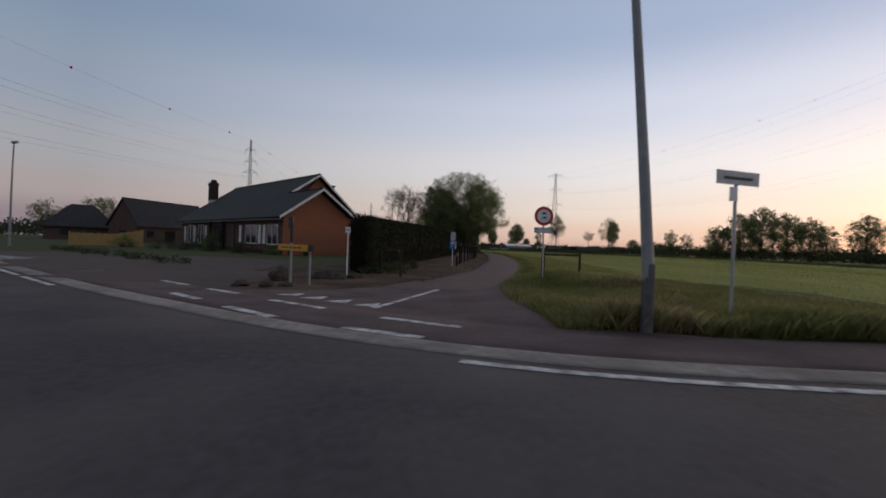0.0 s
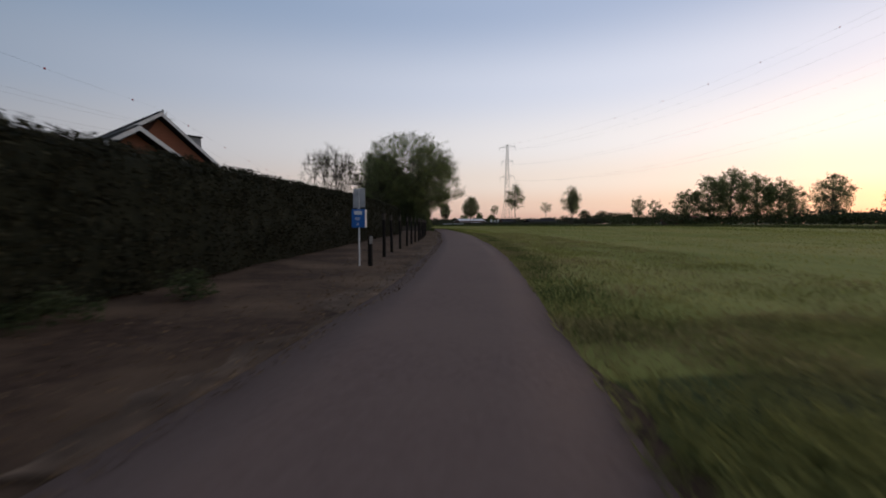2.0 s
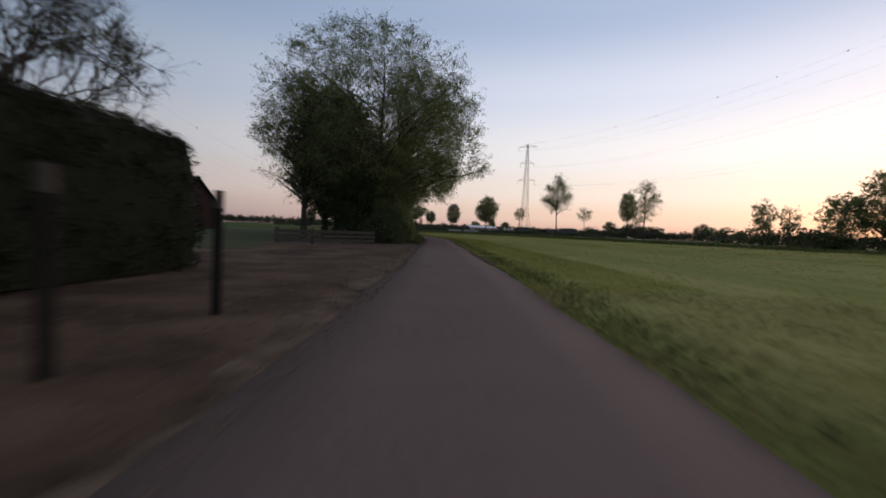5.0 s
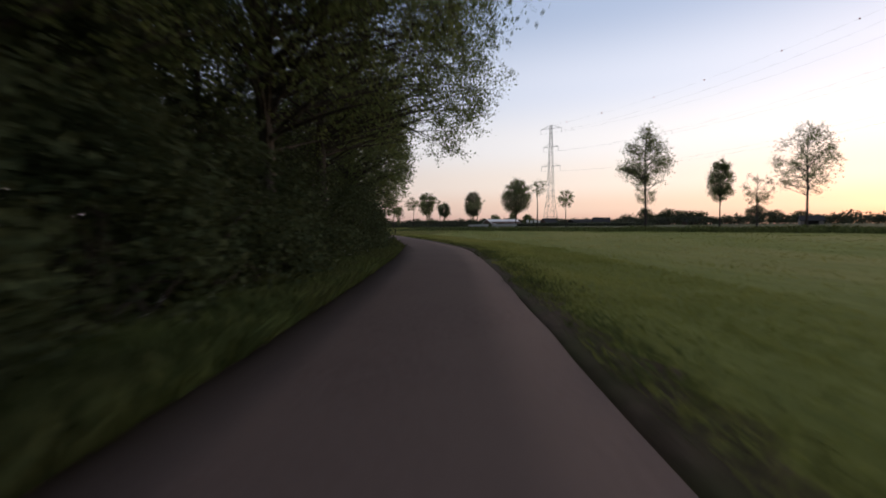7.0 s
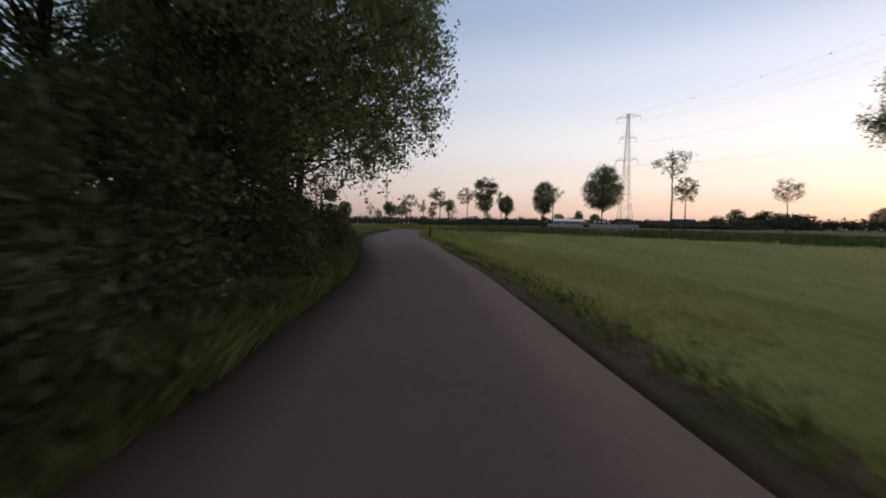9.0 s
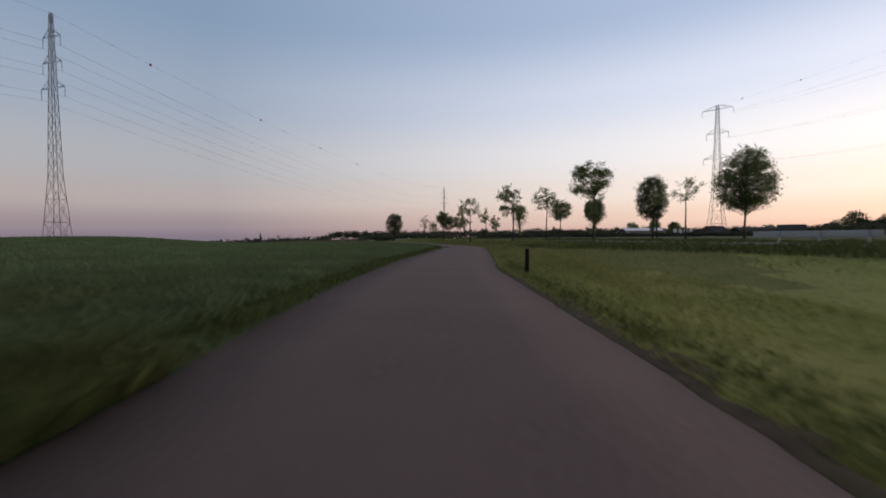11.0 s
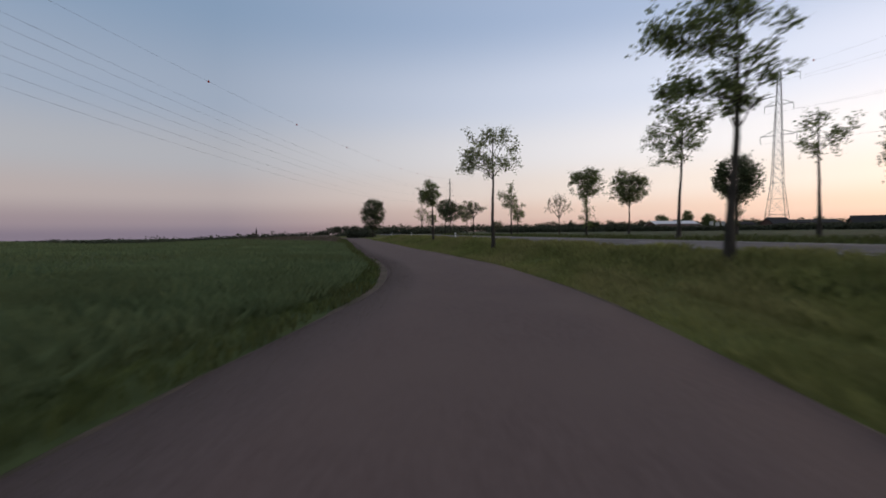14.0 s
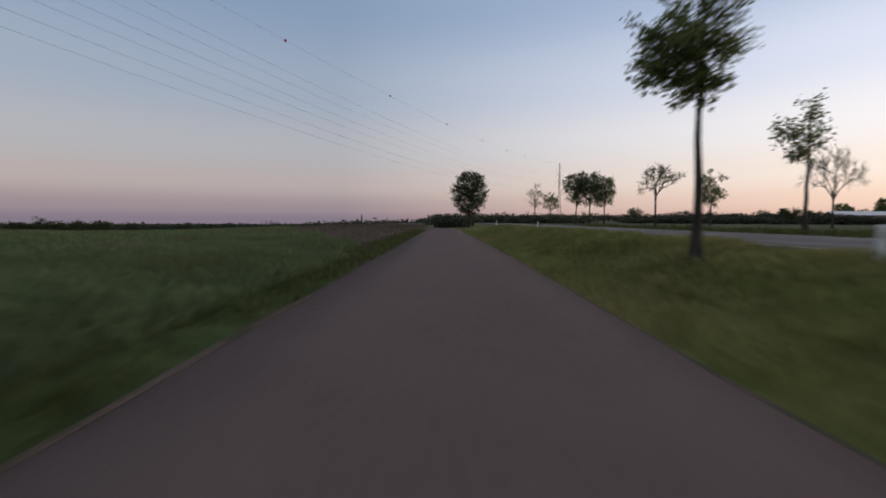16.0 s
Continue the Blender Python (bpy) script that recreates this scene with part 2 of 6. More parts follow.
# greyed and lightened leaf colour: distance haze painted into the far trees
M_DISTANT_HAZE = material("hazy_distant_trees", (0.055, 0.064, 0.042), (0.100, 0.108, 0.072), 0.05, 0.95, 0, 1, vary=0.25, leafy=0.45)
M_FENCEWOOD = material("yellow_fence_boards", (0.30, 0.19, 0.07), (0.42, 0.28, 0.11), 4, 0.8, 0.3, 30, stretch=(4, 4, 0.5))
M_WALLPALE = material("pale_render", (0.5, 0.49, 0.47), (0.62, 0.61, 0.58), 1, 0.85, 0.1, 10)
M_CLADDING = material("pale_cladding", (0.20, 0.20, 0.205), (0.29, 0.29, 0.295), 3, 0.8, 0.2, 20)
M_GLASS = bpy.data.materials.new("window_glass")
M_GLASS.use_nodes = True
_p = M_GLASS.node_tree.nodes["Principled BSDF"]
_p.inputs["Base Color"].default_value = (0.02, 0.024, 0.03, 1)
_p.inputs["Roughness"].default_value = 0.04
_p.inputs["Specular IOR Level"].default_value = 0.8

# ---------------------------------------------------------------- mesh helpers


def part(name, bm, mat, parent=None, label=""):
    me = bpy.data.meshes.new(name)
    bm.to_mesh(me)
    bm.free()
    me.materials.append(mat)
    ob = new(name, me)
    if parent:
        ob.parent = parent
    if label:
        ob["label"] = label
    return ob


def raw(name, verts, faces, mat, parent=None, smooth=False):
    """A mesh object from vertex and face arrays (all faces of one size)."""
    me = bpy.data.meshes.new(name)
    verts = np.asarray(verts, np.float32)
    faces = np.asarray(faces, np.int32)
    k = faces.shape[1]
    me.vertices.add(len(verts))
    me.vertices.foreach_set("co", verts.ravel())
    me.loops.add(faces.size)
    me.loops.foreach_set("vertex_index", faces.ravel())
    me.polygons.add(len(faces))
    me.polygons.foreach_set("loop_start", np.arange(0, faces.size, k, dtype=np.int32))
    me.polygons.foreach_set("loop_total", np.full(len(faces), k, np.int32))
    if smooth:
        me.polygons.foreach_set("use_smooth", np.ones(len(faces), bool))
    me.update(calc_edges=True)
    me.materials.append(mat)
    ob = new(name, me)
    if parent:
        ob.parent = parent
    return ob


def empty(name, m=None):
    ob = new(name)
    ob.empty_display_size = 0.2
    if m is not None:
        ob.matrix_basis = m
    return ob


def add_box(bm, x0, y0, z0, x1, y1, z1, bevel=0.0):
    r = bmesh.ops.create_cube(bm, size=1.0)
    vs = r["verts"]
    bmesh.ops.scale(bm, verts=vs, vec=(x1 - x0, y1 - y0, z1 - z0))
    bmesh.ops.translate(bm, verts=vs, vec=((x0 + x1) / 2, (y0 + y1) / 2, (z0 + z1) / 2))
    if bevel:
        es = list({e for v in vs for e in v.link_edges})
        bmesh.ops.bevel(bm, geom=es, offset=bevel, segments=2, affect="EDGES", profile=0.5)
    return bm


def box(x0, y0, z0, x1, y1, z1, bevel=0.0):
    return add_box(bmesh.new(), x0, y0, z0, x1, y1, z1, bevel)


def prism(outline, thickness, bevel=0.0):
    """A plate in the xz plane, from y = 0 to y = thickness."""
    bm = bmesh.new()
    vs = [bm.verts.new((x, 0, z)) for x, z in outline]
    f = bm.faces.new(vs)
    r = bmesh.ops.extrude_face_region(bm, geom=[f])
    bmesh.ops.translate(bm, verts=[v for v in r["geom"] if isinstance(v, bmesh.types.BMVert)], vec=(0, thickness, 0))
    bmesh.ops.recalc_face_normals(bm, faces=bm.faces)
    if bevel:
        bmesh.ops.bevel(bm, geom=list(bm.edges), offset=bevel, segments=1, affect="EDGES")
    return bm


def tubes(paths, sides=6):
    """Vertices and quads of tubes along (points, radii) paths."""
    V, F, base = [], [], 0
    ang = np.linspace(0, 2 * np.pi, sides, endpoint=False)
    for pts, rad in paths:
        pts = np.asarray(pts, float)
        n = len(pts)
        tan = np.gradient(pts, axis=0)
        tan /= np.linalg.norm(tan, axis=1)[:, None] + 1e-9
        ref = np.where(np.abs(tan[:, 2:3]) > 0.9, [[1.0, 0, 0]], [[0, 0, 1.0]])
        u = np.cross(tan, ref)
        u /= np.linalg.norm(u, axis=1)[:, None] + 1e-9
        w = np.cross(tan, u)
        ring = pts[:, None] + np.asarray(rad)[:, None, None] * (np.cos(ang)[None, :, None] * u[:, None] + np.sin(ang)[None, :, None] * w[:, None])
        V.append(ring.reshape(-1, 3))
        i, j = np.meshgrid(np.arange(n - 1), np.arange(sides), indexing="ij")
        a = base + i * sides + j
        b = base + i * sides + (j + 1) % sides
        F.append(np.stack([a, b, b + sides, a + sides], -1).reshape(-1, 4))
        base += n * sides
    return np.concatenate(V), np.concatenate(F)


def tube_part(name, paths, mat, parent=None, sides=8, label=""):
    v, f = tubes(paths, sides)
    ob = raw(name, v, f, mat, parent, smooth=True)
    if label:
        ob["label"] = label
    return ob


def pole(name, r0, r1, h, mat, parent=None, z=0.0, x=0.0, y=0.0, sides=12, label=""):
    bm = bmesh.new()
    bmesh.ops.create_cone(bm, cap_ends=True, segments=sides, radius1=r0, radius2=r1, depth=h, matrix=Matrix.Translation((x, y, z + h / 2)))
    return part(name, bm, mat, parent, label)


def leaves(rng, centres, spread, per, size, flat=0.6):
    """Small quads scattered round cluster centres. spread: radius of a cluster, or one for each."""
    n = len(centres) * per
    c = np.repeat(np.asarray(centres, float), per, axis=0)
    sp = np.repeat(np.broadcast_to(np.asarray(spread, float), (len(centres),)), per)[:, None]
    c = c + rng.normal(0, 1, (n, 3)).clip(-1.5, 1.5) * sp * [0.5, 0.5, 0.42]
    return leaf_quads(rng, c, size, flat)


def leaf_quads(rng, c, size, flat=0.6):
    n = len(c)
    a = rng.normal(0, 1, (n, 3))
    a[:, 2] *= flat
    a /= np.linalg.norm(a, axis=1)[:, None]
    b = np.cross(a, rng.normal(0, 1, (n, 3)))
    b /= np.linalg.norm(b, axis=1)[:, None]
    s = (size * rng.uniform(0.55, 1.3, n))[:, None]
    v = np.stack([c - a * s * 0.5, c + b * s * 0.32, c + a * s * 0.5, c - b * s * 0.32], 1).reshape(-1, 3)
    return v, np.arange(4 * n).reshape(-1, 4)


def twigs(a, b, r):
    """Thin three-sided twigs from points a to points b."""
    n = len(a)
    d = b - a
    u = np.cross(d, [0.31, 0.52, 0.79])
    u /= np.linalg.norm(u, axis=1)[:, None] + 1e-9
    w = np.cross(d, u)
    w /= np.linalg.norm(w, axis=1)[:, None] + 1e-9
    ring = [u * math.cos(q) + w * math.sin(q) for q in (0.0, 2.1, 4.2)]
    v = np.stack([a + k * r for k in ring] + [b + k * r * 0.5 for k in ring], 1).reshape(-1, 3)
    f = (np.arange(n)[:, None, None] * 6 + np.array([(0, 1, 4, 3), (1, 2, 5, 4), (2, 0, 3, 5)])[None]).reshape(-1, 4)
    return v, f


def make_tree(name, seed, height, clear, width, mat, label, density=1.0, leaf=0.22, trunk_r=0.16, shape=1.0, lean=0.0, bare=0.0, depth=None, per=26,
              twin=False, limbs=None, gap=0.35, boxy=2.0, shift=(0.0, 0.0), sprays=6, tuft=0.0):
    """A tree with tapered trunk and limbs and a crown of many small leaf sprays."""
    rng = np.random.default_rng(seed)
    root = empty(name)
    ch = height - clear
    spread = tuft or width * 0.06 + 0.18
    rx, ry, rz = width / 2 - spread * 0.85, (depth or width) / 2 - spread * 0.85, ch / 2 - spread * 0.6
    mid = np.array([lean * height * 0.12 + shift[0], shift[1], clear + ch / 2])
    nclu = int(34 * density * max(1.0, (width * ch / 18.0)))
    cl = []
    while len(cl) < nclu:
        p = rng.uniform(-1, 1, 3)
        d = float((np.abs(p) ** boxy).sum() ** (1 / boxy))
        if d > 1 or (d < 0.45 and rng.random() < 0.6):
            continue
        taper = 1 - (1 - shape) * (p[2] * 0.5 + 0.5)
        q = mid + p * [rx * taper, ry * taper, rz]
        nz = noise.noise(Vector(q) * (2.2 / max(1.0, width * 0.35)) + Vector((seed * 7.1, 0, 0)))
        if nz < -0.10 - 0.15 + gap * 0.5 and rng.random() < 0.75:
            continue
        cl.append(q)
    cl = np.array(cl)
    # trunk
    zt = np.linspace(0, clear + ch * 0.86, 12)
    wob = np.cumsum(rng.normal(0, 0.025, (12, 2)), 0) * height * 0.12
    wob -= wob[0]
    tx = np.stack([wob[:, 0] + lean * zt * 0.12, wob[:, 1], zt], 1)
    tr = trunk_r * (1 - 0.86 * (zt / zt[-1]) ** 0.9) + trunk_r * 0.5 * np.exp(-zt / 0.35)
    paths = [(tx, tr)]
    if twin:
        t2 = tx.copy()
        t2[:, 0] += 0.5 + zt * 0.05
        t2[:, 1] += 0.3
        paths.append((t2, tr * 0.7))
    order = rng.permutation(nclu)[: (limbs or int(nclu * 0.55))]
    for k in order:
        e = cl[k]
        r2 = np.hypot(e[0] - mid[0], e[1] - mid[1])
        z0 = max(clear * (0.9 + 0.7 * rng.random() ** 2), min(e[2] - 0.55 * r2 - 0.2, zt[-1] - 0.2))
        s = np.array([np.interp(z0, zt, tx[:, 0]), np.interp(z0, zt, tx[:, 1]), z0])
        tt = np.linspace(0, 1, 6)[:, None]
        ctrl = s * 0.45 + e * 0.55 + [0, 0, 0.10 * r2] + rng.normal(0, 0.08 * width / 4, 3)
        pts = (1 - tt) ** 2 * s + 2 * tt * (1 - tt) * ctrl + tt ** 2 * e
        rr = np.interp(z0, zt, tr) * 0.34
        paths.append((pts, np.maximum(np.linspace(rr, 0.012, 6), 0.012)))
        for _ in range(4 if bare else 2):
            a = pts[3] + (pts[4] - pts[3]) * rng.random()
            dv = rng.normal(0, 0.09 * min(width, 7), 3)
            dv[2] = abs(dv[2]) * 0.6
            paths.append((np.stack([a, a + dv * 0.5 + [0, 0, 0.08], a + dv]), np.array([0.016, 0.012, 0.006])))
    # every limb's end carries a fan of twigs, and leaves along them
    tips = np.repeat(cl, sprays, axis=0) + rng.normal(0, 1, (nclu * sprays, 3)).clip(-1.3, 1.3) * spread * [0.85, 0.85, 0.7]
    base = np.repeat(cl, sprays, axis=0)
    v, f = tubes(paths, 6)
    tv, tf = twigs(base, tips, max(0.006, leaf * 0.05))
    raw("trunk", np.concatenate([v, tv]), np.concatenate([f, tf + len(v)]), M_BARK, root, smooth=True)
    leafy = rng.random(len(tips)) > bare
    k_ = max(2, int(per / sprays))
    a_, b_ = np.repeat(base[leafy], k_, axis=0), np.repeat(tips[leafy], k_, axis=0)
    pos = a_ + (b_ - a_) * rng.uniform(0.25, 1.1, (len(a_), 1)) + rng.normal(0, 1, a_.shape).clip(-1.6, 1.6) * (0.10 * spread + 0.5 * leaf)
    v, f = leaf_quads(rng, pos, leaf)
    raw("crown", v, f, mat, root)
    return tagged(root, label, "tree")


def make_forked_tree(name, seed, height, clear, width, mat, label, leaf=0.1, trunk_r=0.2, depth=6, leaves_at=0.3):
    """A nearly bare tree: limbs that fork again and again, with a few young leaves at the tips."""
    rng = np.random.default_rng(seed)
    root = empty(name)
    segs, tips = [], []

    def fork(p, d, ln, r, k):
        q = p + d * ln
        mid = (p + q) / 2 + rng.normal(0, 0.06 * ln, 3)
        segs.append((np.stack([p, mid, q]), np.array([r, r * 0.85, r * 0.7])))
        if k == 0:
            tips.append((p, q))
            return
        for j in range(3 if rng.random() < 0.45 or k == depth else 2):
            e = rng.normal(0, 1, 3)
            e -= d * float(e @ d)
            e /= np.linalg.norm(e) + 1e-6
            n = d + e * rng.uniform(0.45, 0.95) + np.array([0, 0, 0.05])
            fork(q, n / np.linalg.norm(n), ln * rng.uniform(0.66, 0.9), max(r * 0.62, 0.008), k - 1)
        if k < depth - 1 and rng.random() < 0.7:
            e = rng.normal(0, 1, 3)
            tips.append((mid, mid + e / np.linalg.norm(e) * ln * 0.45))

    for j in range(6):
        a = j * 1.26 + rng.uniform(-0.3, 0.3)
        out = 0.08 if j == 5 else 0.5 + 0.25 * (j % 2)
        d = np.array([math.cos(a) * out, math.sin(a) * out, 0.85])
        fork(np.array([0, 0, clear * (0.85 + 0.06 * j)]), d / np.linalg.norm(d), 2.6, trunk_r * 0.6, depth - 1)
    ends = np.array([t[1] for t in tips])
    kz = (height - clear) / (np.percentile(ends[:, 2], 99) - clear)
    kx = width / (np.percentile(ends[:, 0], 98.5) - np.percentile(ends[:, 0], 1.5))
    ky = width / (np.percentile(ends[:, 1], 98.5) - np.percentile(ends[:, 1], 1.5))
    fit_to = lambda p: np.stack([p[:, 0] * kx, p[:, 1] * ky, np.where(p[:, 2] > clear, clear + (p[:, 2] - clear) * kz, p[:, 2])], 1)
    zt = np.linspace(0, clear * 1.2, 6)
    paths = [(np.stack([zt * 0.02, zt * 0, zt], 1), trunk_r * (1 - 0.35 * zt / zt[-1]) + trunk_r * 0.5 * np.exp(-zt / 0.35))]
    paths += [(fit_to(p), r) for p, r in segs]
    v, f = tubes(paths, 5)
    a, b = fit_to(np.array([t[0] for t in tips])), fit_to(ends)
    a, b = np.repeat(a, 3, axis=0), np.repeat(b, 3, axis=0) + rng.normal(0, 0.028 * width, (len(b) * 3, 3))
    tv, tf = twigs(a, b, max(0.007, width * 0.0009))
    raw("trunk", np.concatenate([v, tv]), np.concatenate([f, tf + len(v)]), M_BARK, root, smooth=True)
    ok = rng.random(len(b)) < leaves_at
    pos = np.repeat(b[ok], 4, axis=0)
    v, f = leaf_quads(rng, pos + rng.normal(0, leaf * 0.9, pos.shape), leaf)
    raw("crown", v, f, mat, root)
    return tagged(root, label, "tree")

# ---------------------------------------------------------------- the lie of the land
# lane: y, left edge x, right edge x
LANE = np.array([
    (12.2, -1.6, 1.8), (15.5, -1.2, 2.0), (18, -0.4, 2.6), (21, 0.3, 3.3), (26.3, 1.62, 4.38), (31, 2.3, 5.35), (37, 3.15, 6.3),
    (43, 3.95, 7.25), (50, 4.85, 8.05), (55, 5.25, 8.6), (60, 5.65, 9.35), (70, 6.75, 10.2), (83, 7.75, 11.1), (97, 8.55, 11.8), (106, 9.12, 12.25), (112, 9.45, 12.65), (120, 9.73, 13.1),
    (126, 9.78, 13.35), (132, 9.25, 12.55), (139, 8.2, 11.55), (148, 6.0, 10.0), (156, 3.9, 8.6), (163, 2.2, 7.1), (170, 0.85, 5.62), (176, -0.25, 4.9),
    (185, -1.3, 3.8), (197, -3.0, 2.1), (204, -3.68, 0.8), (206.5, -4.35, -0.04), (209, -5.15, -0.89), (212, -6.47, -1.9), (216, -8.65, -3.9), (220, -10.8, -5.75), (228, -14.85, -10.0), (242, -21.6, -16.7)])
NX, NY = 0.899, 0.437      # across the highway
ROAD_IN, ROAD_OUT, ROAD_Z = 96.0, 103.4, 0.65
_s = np.linspace(1, 12, 45)[:, None] ** 2 * 4.0
_tail = np.concatenate([[[242, -21.6, -16.7]] + _s * [0.899, -0.437, -0.437]])
LANE = np.concatenate([LANE, _tail])


def lane_x(y):
    return np.interp(y, LANE[:, 0], LANE[:, 1]), np.interp(y, LANE[:, 0], LANE[:, 2])


def smooth(a):
    a = np.clip(a, 0, 1)
    return a * a * (3 - 2 * a)


def ground_z(x, y):
    """Height of the land: level with the lane, rising to the highway's embankment."""
    x, y = np.asarray(x, float), np.asarray(y, float)
    n = NX * x + NY * y
    xl, xr = lane_x(y)
    right = (x - xr) * np.where(y > 200, 0.9, 0.99)
    n_edge = NX * xr + NY * y
    room = np.maximum(ROAD_IN - 0.4 - n_edge, 2.8)
    up = smooth((n - n_edge - 0.6) / (room * 0.92))
    z = np.where((y > 30) & (right > 0), (ROAD_Z - 0.04) * up, 0.0) * smooth((y - 40) / 60)
    dip = np.exp(-((n - n_edge - 2.1) / 0.7) ** 2) * 0.16 * smooth((y - 195) / 15)
    z = z - np.where(right > 0.5, dip, 0)
    left = xl - x
    z = z - 0.014 * np.maximum(left - 130, 0) * smooth((y - 120) / 120) * (left < 1500) - np.where(left >= 1500, 19.2, 0) * smooth((y - 120) / 120)
    z = z - 0.021 * np.maximum(0.9 * (y - 380), 0).clip(0, 900) * smooth((left - 4) / 30)
    z = z + 2.0 * np.exp(-((x + 80) / 42) ** 2 - ((y - 226) / 26) ** 2) * smooth((left - 20) / 40)
    z = z - 0.034 * np.clip(left - 22, 0, 190) * smooth((y - 208) / 40)
    z = z + np.where(left > 1.5, 0.10 * smooth((left - 1.5) / 3), 0) * smooth((y - 150) / 20)
    return z


def bump_z(x, y):
    out = np.zeros(np.shape(x))
    for k, (fx, fy, a) in enumerate(((0.9, 0.5, 0.02), (0.31, 0.72, 0.03), (1.7, 1.3, 0.012))):
        out = out + a * np.sin(fx * x + fy * y + k) * np.sin(fy * x * 1.3 - fx * y * 0.8 + 2 * k)
    return out


def spaced(lo, hi, step, far):
    core = list(np.arange(lo, hi + step / 2, step))
    s, g = step, []
    p = hi
    while p < far:
        s *= 1.35
        p += s
        g.append(p)
    s, h = step, []
    p = lo
    while p > -far:
        s *= 1.35
        p -= s
        h.append(p)
    return np.array(h[::-1] + core + g)


gx, gy = spaced(-34, 60, 1.0, 4000), spaced(-8, 262, 1.0, 4200)
GX, GY = np.meshgrid(gx, gy)
xl_, xr_ = lane_x(GY)
off_lane = np.maximum(np.maximum(xl_ - GX, GX - xr_), 0)
GZ = ground_z(GX, GY) + bump_z(GX, GY) * np.clip(off_lane / 3 - 0.2, 0, 1) * (GY > 9)
GZ = np.where((GX > xl_ - 0.6) & (GX < xr_ + 0.3) & (GY > 10), GZ - 0.05, GZ)
GZ = np.where(GY < 13, -0.05, GZ)
GZ = np.where((NX * GX + NY * GY > ROAD_IN - 0.2) & (NX * GX + NY * GY < ROAD_OUT + 0.2) & (GY > 20), ROAD_Z - 0.06, GZ)
nxg, nyg = len(gx), len(gy)
idx = np.arange(nxg * nyg).reshape(nyg, nxg)
quads = np.stack([idx[:-1, :-1], idx[:-1, 1:], idx[1:, 1:], idx[1:, :-1]], -1).reshape(-1, 4)
ground = raw("ground", np.stack([GX, GY, GZ], -1).reshape(-1, 3), quads, M_MEADOW, smooth=True)
for m in (M_WHEAT, M_LAWN, M_GRAVEL, M_FAR, M_SOIL, M_SAND, M_TRACK, M_BANK):
    ground.data.materials.append(m)
qc = np.stack([GX, GY], -1).reshape(-1, 2)[quads].mean(1)
cx, cy = qc[:, 0], qc[:, 1]
cl_, cr_ = lane_x(cy)
zone = np.zeros(len(quads), int)
left_side = cx < (cl_ + cr_) / 2
zone[left_side & (cy > 152)] = 1
zone[left_side & (cy > 236) & (cx > cl_ - 16 - (cy - 236) * 0.15)] = 5
zone[left_side & (cy <= 152)] = 2
zone[~left_side & (cy < 21) & (cx < 14)] = 2
zone[~left_side & (cy > 168 + 5 * np.sin(cx * 0.9)) & (NX * cx + NY * cy < ROAD_IN)] = 8
# verge by the hedge: earth colour with the hedge's shadow in it
zone[left_side & (cy < 100) & (cx > cl_ - 8.5)] = 6
zone[left_side & (cy > 92) & (cy < 103.5) & (cx > cl_ - 9)] = 7
zone[left_side & (cy < 27) & (cx < -5.6 - np.maximum(0, cy - 17)) & (cy > 8) & (cx > -40)] = 3
zone[left_side & (cy > 8) & (cy < 31 - np.maximum(-cx - 9, 0) * 0.05) & (cx < -7.5 - 0.28 * np.maximum(0, cy - 20)) & (cx > -40)] = 3
zone[~left_side & (cy > 150) & (NX * cx + NY * cy > ROAD_OUT)] = 2
zone[(np.abs(cx) > 420) | (cy > 560) | (cy < -60)] = 4
ground.data.polygons.foreach_set("material_index", zone.astype(np.int32))
tagged(ground, "flat farmland with mown meadow, young wheat and bare verges", "ground", kind="structure")


def strip(name, left, right, z, mat, label="", category="road", thick=0.05, parent=None, camber=0.025, tilt=(0.0, 0.0)):
    """A paved band between two edge lines, with a small edge down to the ground."""
    left, right = np.asarray(left, float), np.asarray(right, float)
    n = len(left)
    cross = 5
    t = np.linspace(0, 1, cross)[None, :, None]
    top = left[:, None] * (1 - t) + right[:, None] * t
    zz = np.broadcast_to(np.asarray(z, float).reshape(-1, 1), (n, cross)) if np.ndim(z) else np.full((n, cross), z)
    crown = camber * (1 - (2 * np.linspace(0, 1, cross) - 1) ** 2)
    crown = crown + np.interp(np.linspace(0, 1, cross), [0, 0.5, 1], [tilt[0], 0, tilt[1]])
    v = np.concatenate([top, (zz + crown)[:, :, None]], -1)
    lo = v[:, [0, -1]].copy()
    lo[:, :, 2] -= thick
    allv = np.concatenate([lo[:, :1], v, lo[:, 1:]], 1)
    k = cross + 2
    ii = np.arange(n * k).reshape(n, k)
    q = np.stack([ii[:-1, :-1], ii[:-1, 1:], ii[1:, 1:], ii[1:, :-1]], -1).reshape(-1, 4)
    ob = raw(name, allv.reshape(-1, 3), q, mat, parent)
    if label:
        tagged(ob, label, category, kind="structure")
    return ob


ys = np.concatenate([np.arange(14.0, 262, 1.2), LANE[:, 0][LANE[:, 0] > 262]])
lx, rx = lane_x(ys)
for _ in range(3):
    lx[1:-1] = (lx[:-2] + 2 * lx[1:-1] + lx[2:]) / 4
    rx[1:-1] = (rx[:-2] + 2 * rx[1:-1] + rx[2:]) / 4
rngl = np.random.default_rng(5)
rag = lambda n, a: np.convolve(rngl.normal(0, a, n + 6), np.ones(4) / 4, "same")[3:-3]
